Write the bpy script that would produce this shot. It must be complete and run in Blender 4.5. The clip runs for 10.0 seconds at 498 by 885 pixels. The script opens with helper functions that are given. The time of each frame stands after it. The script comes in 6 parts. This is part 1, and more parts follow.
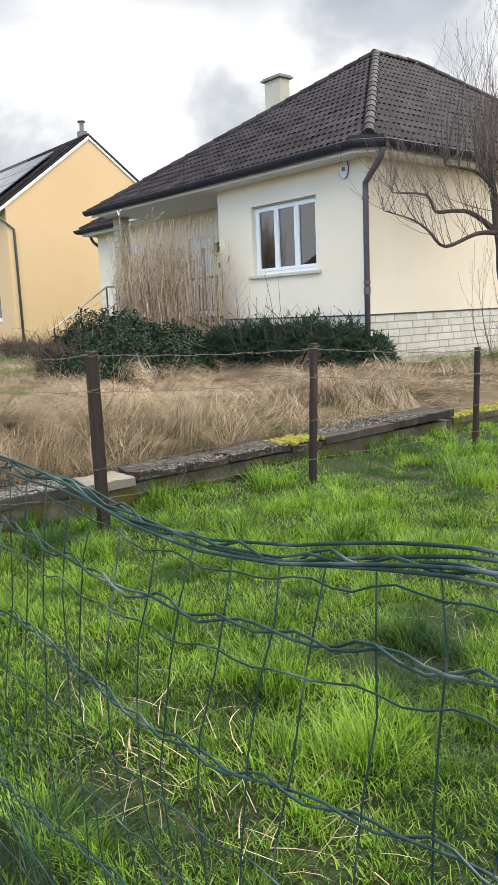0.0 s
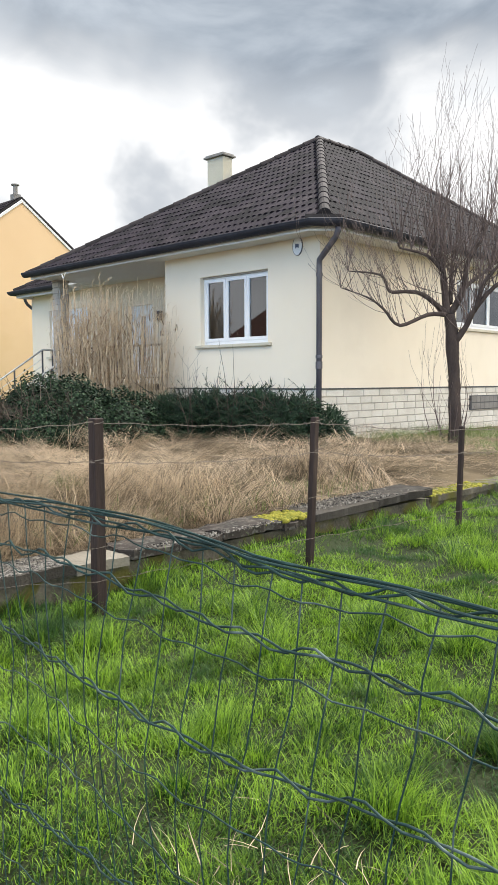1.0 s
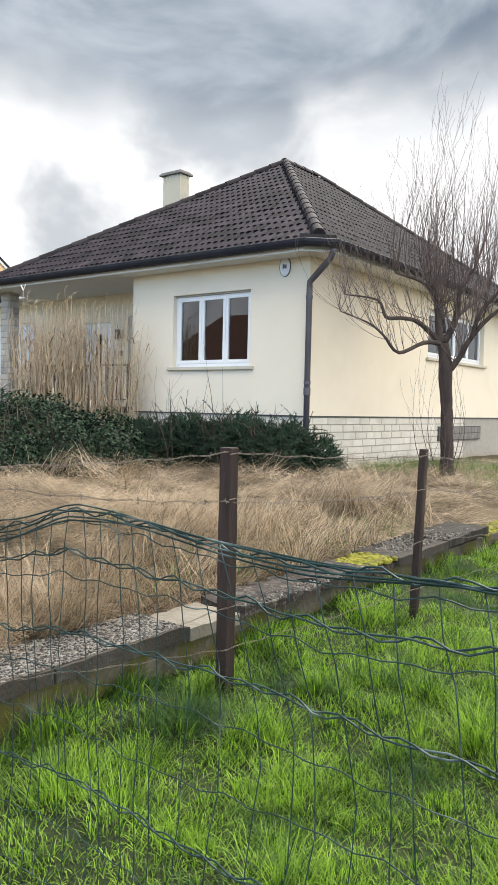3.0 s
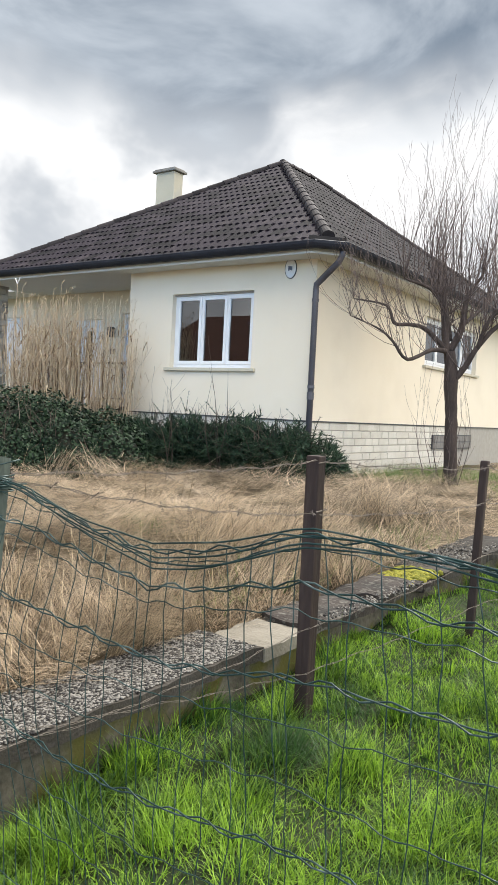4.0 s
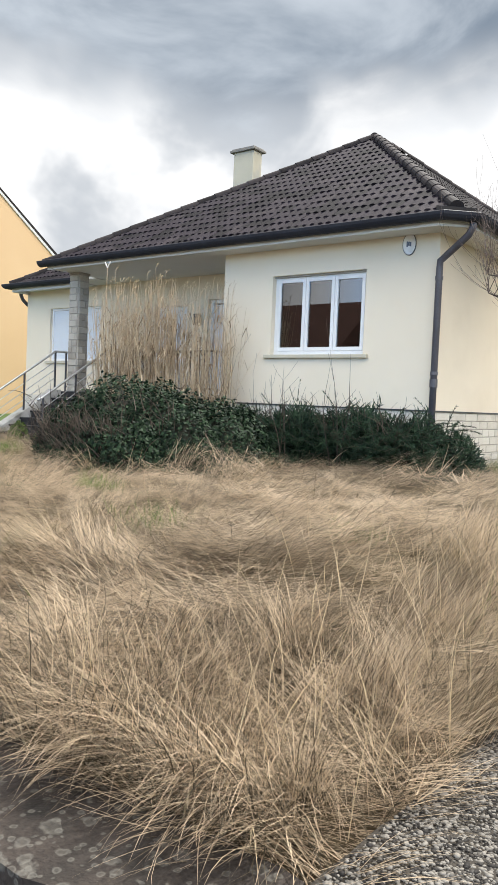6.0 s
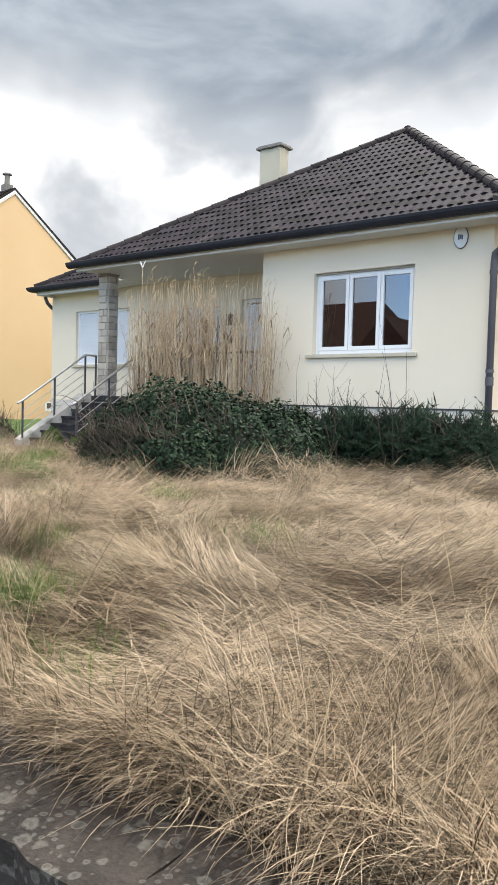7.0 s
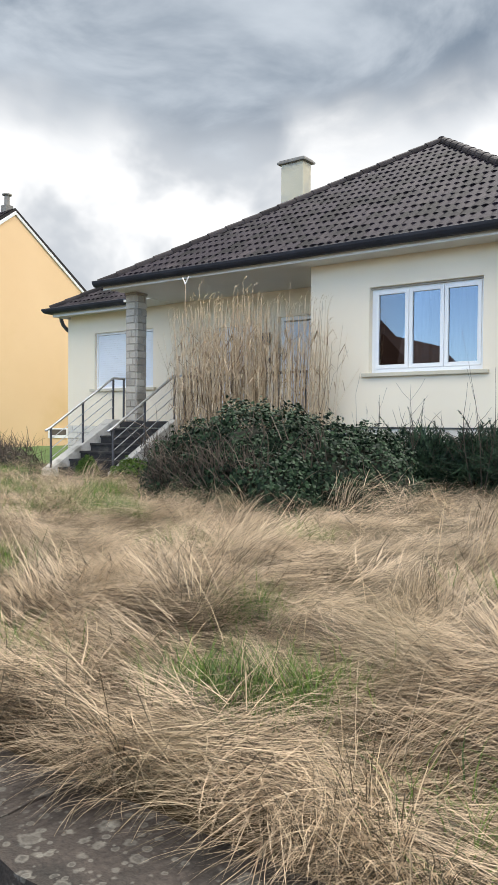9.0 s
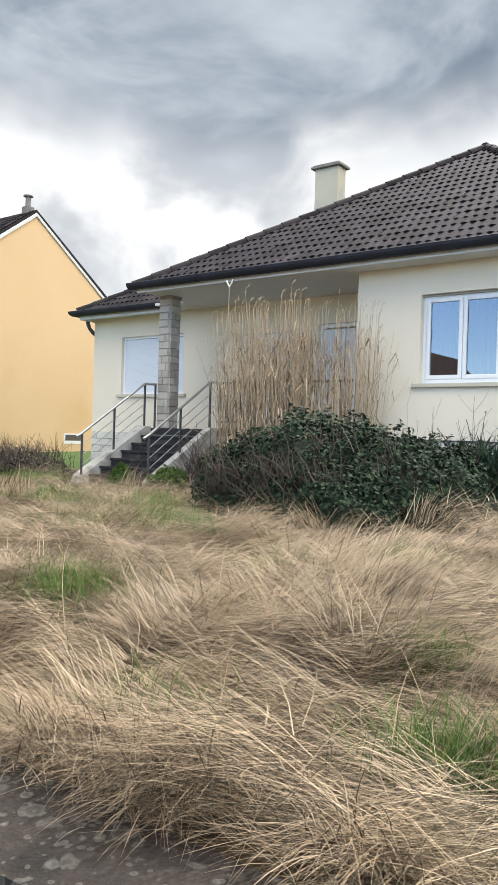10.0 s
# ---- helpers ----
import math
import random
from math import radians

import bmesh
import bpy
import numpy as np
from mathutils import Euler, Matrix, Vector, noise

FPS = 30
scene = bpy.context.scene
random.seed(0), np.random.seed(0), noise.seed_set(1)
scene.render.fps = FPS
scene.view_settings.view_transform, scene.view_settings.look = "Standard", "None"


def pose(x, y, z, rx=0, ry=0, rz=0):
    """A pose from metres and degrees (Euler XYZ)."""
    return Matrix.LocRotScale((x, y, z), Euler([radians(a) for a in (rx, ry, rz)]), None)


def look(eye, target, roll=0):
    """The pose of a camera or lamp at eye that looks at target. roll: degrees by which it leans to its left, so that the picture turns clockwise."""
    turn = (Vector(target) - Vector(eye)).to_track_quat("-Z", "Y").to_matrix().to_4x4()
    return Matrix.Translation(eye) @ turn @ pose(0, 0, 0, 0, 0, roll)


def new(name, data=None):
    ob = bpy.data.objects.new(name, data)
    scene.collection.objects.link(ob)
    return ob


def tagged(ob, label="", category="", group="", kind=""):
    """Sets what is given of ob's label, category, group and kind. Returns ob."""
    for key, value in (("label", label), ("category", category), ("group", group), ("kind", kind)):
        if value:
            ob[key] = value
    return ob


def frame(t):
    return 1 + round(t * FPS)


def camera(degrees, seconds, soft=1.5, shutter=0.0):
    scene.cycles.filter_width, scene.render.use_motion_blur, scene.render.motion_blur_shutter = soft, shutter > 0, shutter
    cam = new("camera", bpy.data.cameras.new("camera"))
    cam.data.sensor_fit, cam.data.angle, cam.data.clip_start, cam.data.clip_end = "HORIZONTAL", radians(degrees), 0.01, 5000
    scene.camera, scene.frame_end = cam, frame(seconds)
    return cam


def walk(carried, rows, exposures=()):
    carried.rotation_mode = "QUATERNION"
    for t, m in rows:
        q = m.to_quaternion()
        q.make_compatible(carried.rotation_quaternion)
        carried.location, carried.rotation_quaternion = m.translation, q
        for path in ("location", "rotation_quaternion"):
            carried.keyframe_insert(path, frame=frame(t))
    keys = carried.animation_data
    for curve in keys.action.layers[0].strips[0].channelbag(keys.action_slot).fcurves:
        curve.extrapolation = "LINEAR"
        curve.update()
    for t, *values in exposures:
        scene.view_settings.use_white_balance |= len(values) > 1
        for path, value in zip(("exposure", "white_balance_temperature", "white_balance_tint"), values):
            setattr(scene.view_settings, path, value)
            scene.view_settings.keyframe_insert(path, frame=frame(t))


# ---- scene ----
cam = camera(35.8, 10.0)
PATH = [
    (0, (-0.092, 3.514, 0.915), (-1.615, 4.766, 0.584), -2.5),
    (0.5, (-0.474, 3.39, 0.896), (-1.966, 4.699, 0.654), -2.2),
    (1, (-0.759, 3.281, 0.928), (-2.141, 4.717, 0.77), -0.2),
    (1.5, (-1.194, 3.265, 0.903), (-2.539, 4.74, 0.784), 1.1),
    (2, (-1.558, 3.121, 0.907), (-2.879, 4.619, 0.81), 1.3),
    (3.5, (-2.503, 3.004, 0.899), (-3.658, 4.635, 0.811), 2.0),
    (4, (-2.787, 2.937, 0.894), (-3.926, 4.579, 0.815), 2.9),
    (4.5, (-3.166, 2.957, 0.903), (-4.328, 4.582, 0.825), 2.7),
    (5, (-3.514, 3.049, 0.885), (-4.695, 4.661, 0.806), 2.6),
    (5.5, (-3.876, 3.05, 0.869), (-5.081, 4.643, 0.775), 2.4),
    (6, (-4.243, 3.061, 0.811), (-5.465, 4.641, 0.707), 2.4),
    (7.5, (-5.298, 3.021, 0.789), (-6.536, 4.589, 0.697), 1.0),
    (8, (-5.647, 2.947, 0.789), (-6.868, 4.529, 0.715), 0.4),
    (8.5, (-6.071, 2.99, 0.783), (-7.274, 4.587, 0.724), 0.4),
    (9, (-6.406, 2.993, 0.792), (-7.603, 4.595, 0.751), 0.5),
    (9.5, (-6.754, 2.997, 0.817), (-7.939, 4.608, 0.785), 1.0),
    (10, (-7.205, 3.0, 0.783), (-8.405, 4.6, 0.766), 1.7),
]
walk(cam, [(t, look(eye, target, roll)) for t, eye, target, roll in PATH])


# ---- world, sun, exposure ----
SUN_DIR = Vector((-0.02, 0.58, 0.815)).normalized()
world = bpy.data.worlds.new("sky")
scene.world = world
world.use_nodes = True
wn, wl = world.node_tree.nodes, world.node_tree.links
wn.clear()


def wnode(kind):
    return wn.new(kind)


def wmath(op, a, b=0.0, clamp=False):
    n = wn.new("ShaderNodeMath")
    n.operation, n.use_clamp = op, clamp
    for i, v in enumerate((a, b)):
        if isinstance(v, (int, float)):
            n.inputs[i].default_value = v
        else:
            wl.new(v, n.inputs[i])
    return n.outputs[0]


def wsmooth(value, lo, hi):
    n = wn.new("ShaderNodeMapRange")
    n.interpolation_type = "SMOOTHSTEP"
    wl.new(value, n.inputs[0])
    n.inputs[1].default_value, n.inputs[2].default_value = lo, hi
    return n.outputs[0]


def wmix(f, a, b):
    n = wn.new("ShaderNodeMix")
    n.data_type = "RGBA"
    wl.new(f, n.inputs[0])
    for i, v in ((6, a), (7, b)):
        if isinstance(v, tuple):
            n.inputs[i].default_value = (*v, 1)
        else:
            wl.new(v, n.inputs[i])
    return n.outputs[2]


coord = wnode("ShaderNodeTexCoord")
sep = wnode("ShaderNodeSeparateXYZ")
wl.new(coord.outputs["Generated"], sep.inputs[0])
dx, dy, dz = sep.outputs[0], sep.outputs[1], sep.outputs[2]
# clouds lie on a flat layer, so that they crowd towards the horizon
den = wmath("ADD", wmath("MAXIMUM", dz, 0.0), 0.12)
plane = wnode("ShaderNodeCombineXYZ")
wl.new(wmath("DIVIDE", dx, den), plane.inputs[0])
wl.new(wmath("DIVIDE", dy, den), plane.inputs[1])
plane.inputs[2].default_value = 2.7


def wnoise(vec, scale, detail, rough=0.5, distort=0.0):
    n = wn.new("ShaderNodeTexNoise")
    wl.new(vec, n.inputs["Vector"])
    n.inputs["Scale"].default_value, n.inputs["Detail"].default_value = scale, detail
    n.inputs["Roughness"].default_value, n.inputs["Distortion"].default_value = rough, distort
    return n.outputs[0]


big = wnoise(plane.outputs[0], 0.75, 4, 0.5, 0.6)
fine = wnoise(plane.outputs[0], 2.2, 6, 0.55, 0.4)
low = wnoise(coord.outputs["Generated"], 5.0, 5, 0.5, 0.3)
elev = wmath("ADD", dz, wmath("ADD", wmath("MULTIPLY", wmath("SUBTRACT", big, 0.5), 0.36), wmath("MULTIPLY", wmath("SUBTRACT", fine, 0.5), 0.16)))
dark = wsmooth(elev, 0.285, 0.44)
grey = wmix(wsmooth(fine, 0.3, 0.7), (0.078, 0.102, 0.134), (0.25, 0.275, 0.305))
white = wmix(wsmooth(low, 0.42, 0.61), (0.48, 0.48, 0.48), (0.255, 0.27, 0.29))
cloudy = wmix(dark, white, grey)
sky = wnode("ShaderNodeTexSky")
sky.sky_type, sky.sun_disc = "NISHITA", False
sky.air_density, sky.dust_density, sky.ozone_density = 0.8, 0.2, 4.0
sky.sun_elevation = math.asin(SUN_DIR.z)
sky.sun_rotation = math.atan2(SUN_DIR.x, SUN_DIR.y)
dim = wnode("ShaderNodeVectorMath")
dim.operation = "SCALE"
wl.new(sky.outputs[0], dim.inputs[0])
dim.inputs[3].default_value = 0.22
# the cloud bank breaks up behind the street, where the sky is blue
broken = wmath("MULTIPLY", wsmooth(wmath("MULTIPLY", dy, -1.0), 0.1, 0.5), wsmooth(wmath("ADD", wmath("ADD", big, wmath("MULTIPLY", fine, 0.5)), wmath("MULTIPLY", dz, 0.9)), 1.29, 1.03))
broken = wmath("MULTIPLY", broken, wsmooth(dx, -0.56, -0.42))
sunlit = wmix(wsmooth(wmath("ADD", wmath("MULTIPLY", dx, 0.80), wmath("MULTIPLY", dy, -0.60)), -0.12, 0.55), cloudy, (1.36, 1.30, 1.20))
whole = wmix(broken, sunlit, dim.outputs[0])
back = wnode("ShaderNodeBackground")
wl.new(whole, back.inputs[0])
back.inputs[1].default_value = 1.0
wl.new(back.outputs[0], wnode("ShaderNodeOutputWorld").inputs[0])

sun = new("sun", bpy.data.lights.new("sun", "SUN"))
sun.data.energy, sun.data.angle, sun.data.color = 3.1, radians(4), (1.0, 0.965, 0.90)
sun.matrix_world = look(SUN_DIR * 50, (0, 0, 0))
scene.view_settings.exposure = 1.3


# ---- materials ----
def material(name, a, b, scale=6.0, rough=0.8, bump=0.2, fine=60.0, metal=0.0, vary=0.0, island=0.0, stain_or_glint=None, stain_scale=1.2, stain_at=(0.55, 0.7),
             spec=0.3, through_light=0.0, stretch=(1, 1, 1), depth=0.01):
    """Two noises mix a and b; a third colour lies in blotches, as stains or painted glints; vary: by object; island: by
    loose piece.
    """
    m = bpy.data.materials.new(name)
    m.use_nodes = True
    n, l = m.node_tree.nodes, m.node_tree.links
    bs = n["Principled BSDF"]
    tc, mp = n.new("ShaderNodeTexCoord"), n.new("ShaderNodeMapping")
    geo = n.new("ShaderNodeNewGeometry")
    l.new(geo.outputs["Position"], mp.inputs[0])
    mp.inputs["Scale"].default_value = stretch

    def noisy(s, d=4.0):
        t = n.new("ShaderNodeTexNoise")
        l.new(mp.outputs[0], t.inputs["Vector"])
        t.inputs["Scale"].default_value, t.inputs["Detail"].default_value = s, d
        return t.outputs[0]

    def calc(op, x, y):
        t = n.new("ShaderNodeMath")
        t.operation = op
        for i, v in enumerate((x, y)):
            if isinstance(v, (int, float)):
                t.inputs[i].default_value = v
            else:
                l.new(v, t.inputs[i])
        return t.outputs[0]

    def mix(f, x, y):
        t = n.new("ShaderNodeMix")
        t.data_type = "RGBA"
        l.new(f, t.inputs[0])
        for i, v in ((6, x), (7, y)):
            if isinstance(v, tuple):
                t.inputs[i].default_value = (*v, 1)
            else:
                l.new(v, t.inputs[i])
        return t.outputs[2]

    big, small = noisy(scale), noisy(fine, 3.0)
    f = calc("ADD", calc("MULTIPLY", big, 0.6), calc("MULTIPLY", small, 0.4))
    if vary:
        info = n.new("ShaderNodeObjectInfo")
        f = calc("ADD", f, calc("MULTIPLY", calc("SUBTRACT", info.outputs["Random"], 0.5), vary))
    if island:
        f = calc("ADD", f, calc("MULTIPLY", calc("SUBTRACT", geo.outputs["Random Per Island"], 0.5), island))
    ramp = n.new("ShaderNodeMapRange")
    l.new(f, ramp.inputs[0])
    ramp.inputs[1].default_value, ramp.inputs[2].default_value = 0.3, 0.7
    col = mix(ramp.outputs[0], a, b)
    if stain_or_glint:
        r2 = n.new("ShaderNodeMapRange")
        l.new(noisy(stain_scale, 6.0), r2.inputs[0])
        r2.inputs[1].default_value, r2.inputs[2].default_value = stain_at
        col = mix(r2.outputs[0], col, stain_or_glint)
    l.new(col, bs.inputs["Base Color"])
    bs.inputs["Roughness"].default_value, bs.inputs["Metallic"].default_value = rough, metal
    bs.inputs["Specular IOR Level"].default_value = spec
    if bump:
        bp = n.new("ShaderNodeBump")
        bp.inputs["Strength"].default_value, bp.inputs["Distance"].default_value = bump, depth
        l.new(small, bp.inputs["Height"])
        l.new(bp.outputs[0], bs.inputs["Normal"])
    if through_light:
        tr, ms = n.new("ShaderNodeBsdfTranslucent"), n.new("ShaderNodeMixShader")
        l.new(col, tr.inputs[0])
        ms.inputs[0].default_value = through_light
        l.new(bs.outputs[0], ms.inputs[1])
        l.new(tr.outputs[0], ms.inputs[2])
        l.new(ms.outputs[0], n["Material Output"].inputs[0])
    return m


def glass_material(name, ior, tint):
    m = bpy.data.materials.new(name)
    m.use_nodes = True
    n, l = m.node_tree.nodes, m.node_tree.links
    n.remove(n["Principled BSDF"])
    gl, tr, ms, fr = (n.new("ShaderNodeBsdf" + k) if k in ("Glossy", "Transparent") else n.new("ShaderNode" + k) for k in ("Glossy", "Transparent", "MixShader", "Fresnel"))
    gl.inputs["Roughness"].default_value, gl.inputs["Color"].default_value = 0.01, (0.95, 0.97, 1, 1)
    tr.inputs[0].default_value = (*tint, 1)
    fr.inputs[0].default_value = ior
    l.new(fr.outputs[0], ms.inputs[0])
    l.new(tr.outputs[0], ms.inputs[1])
    l.new(gl.outputs[0], ms.inputs[2])
    l.new(ms.outputs[0], n["Material Output"].inputs[0])
    return m


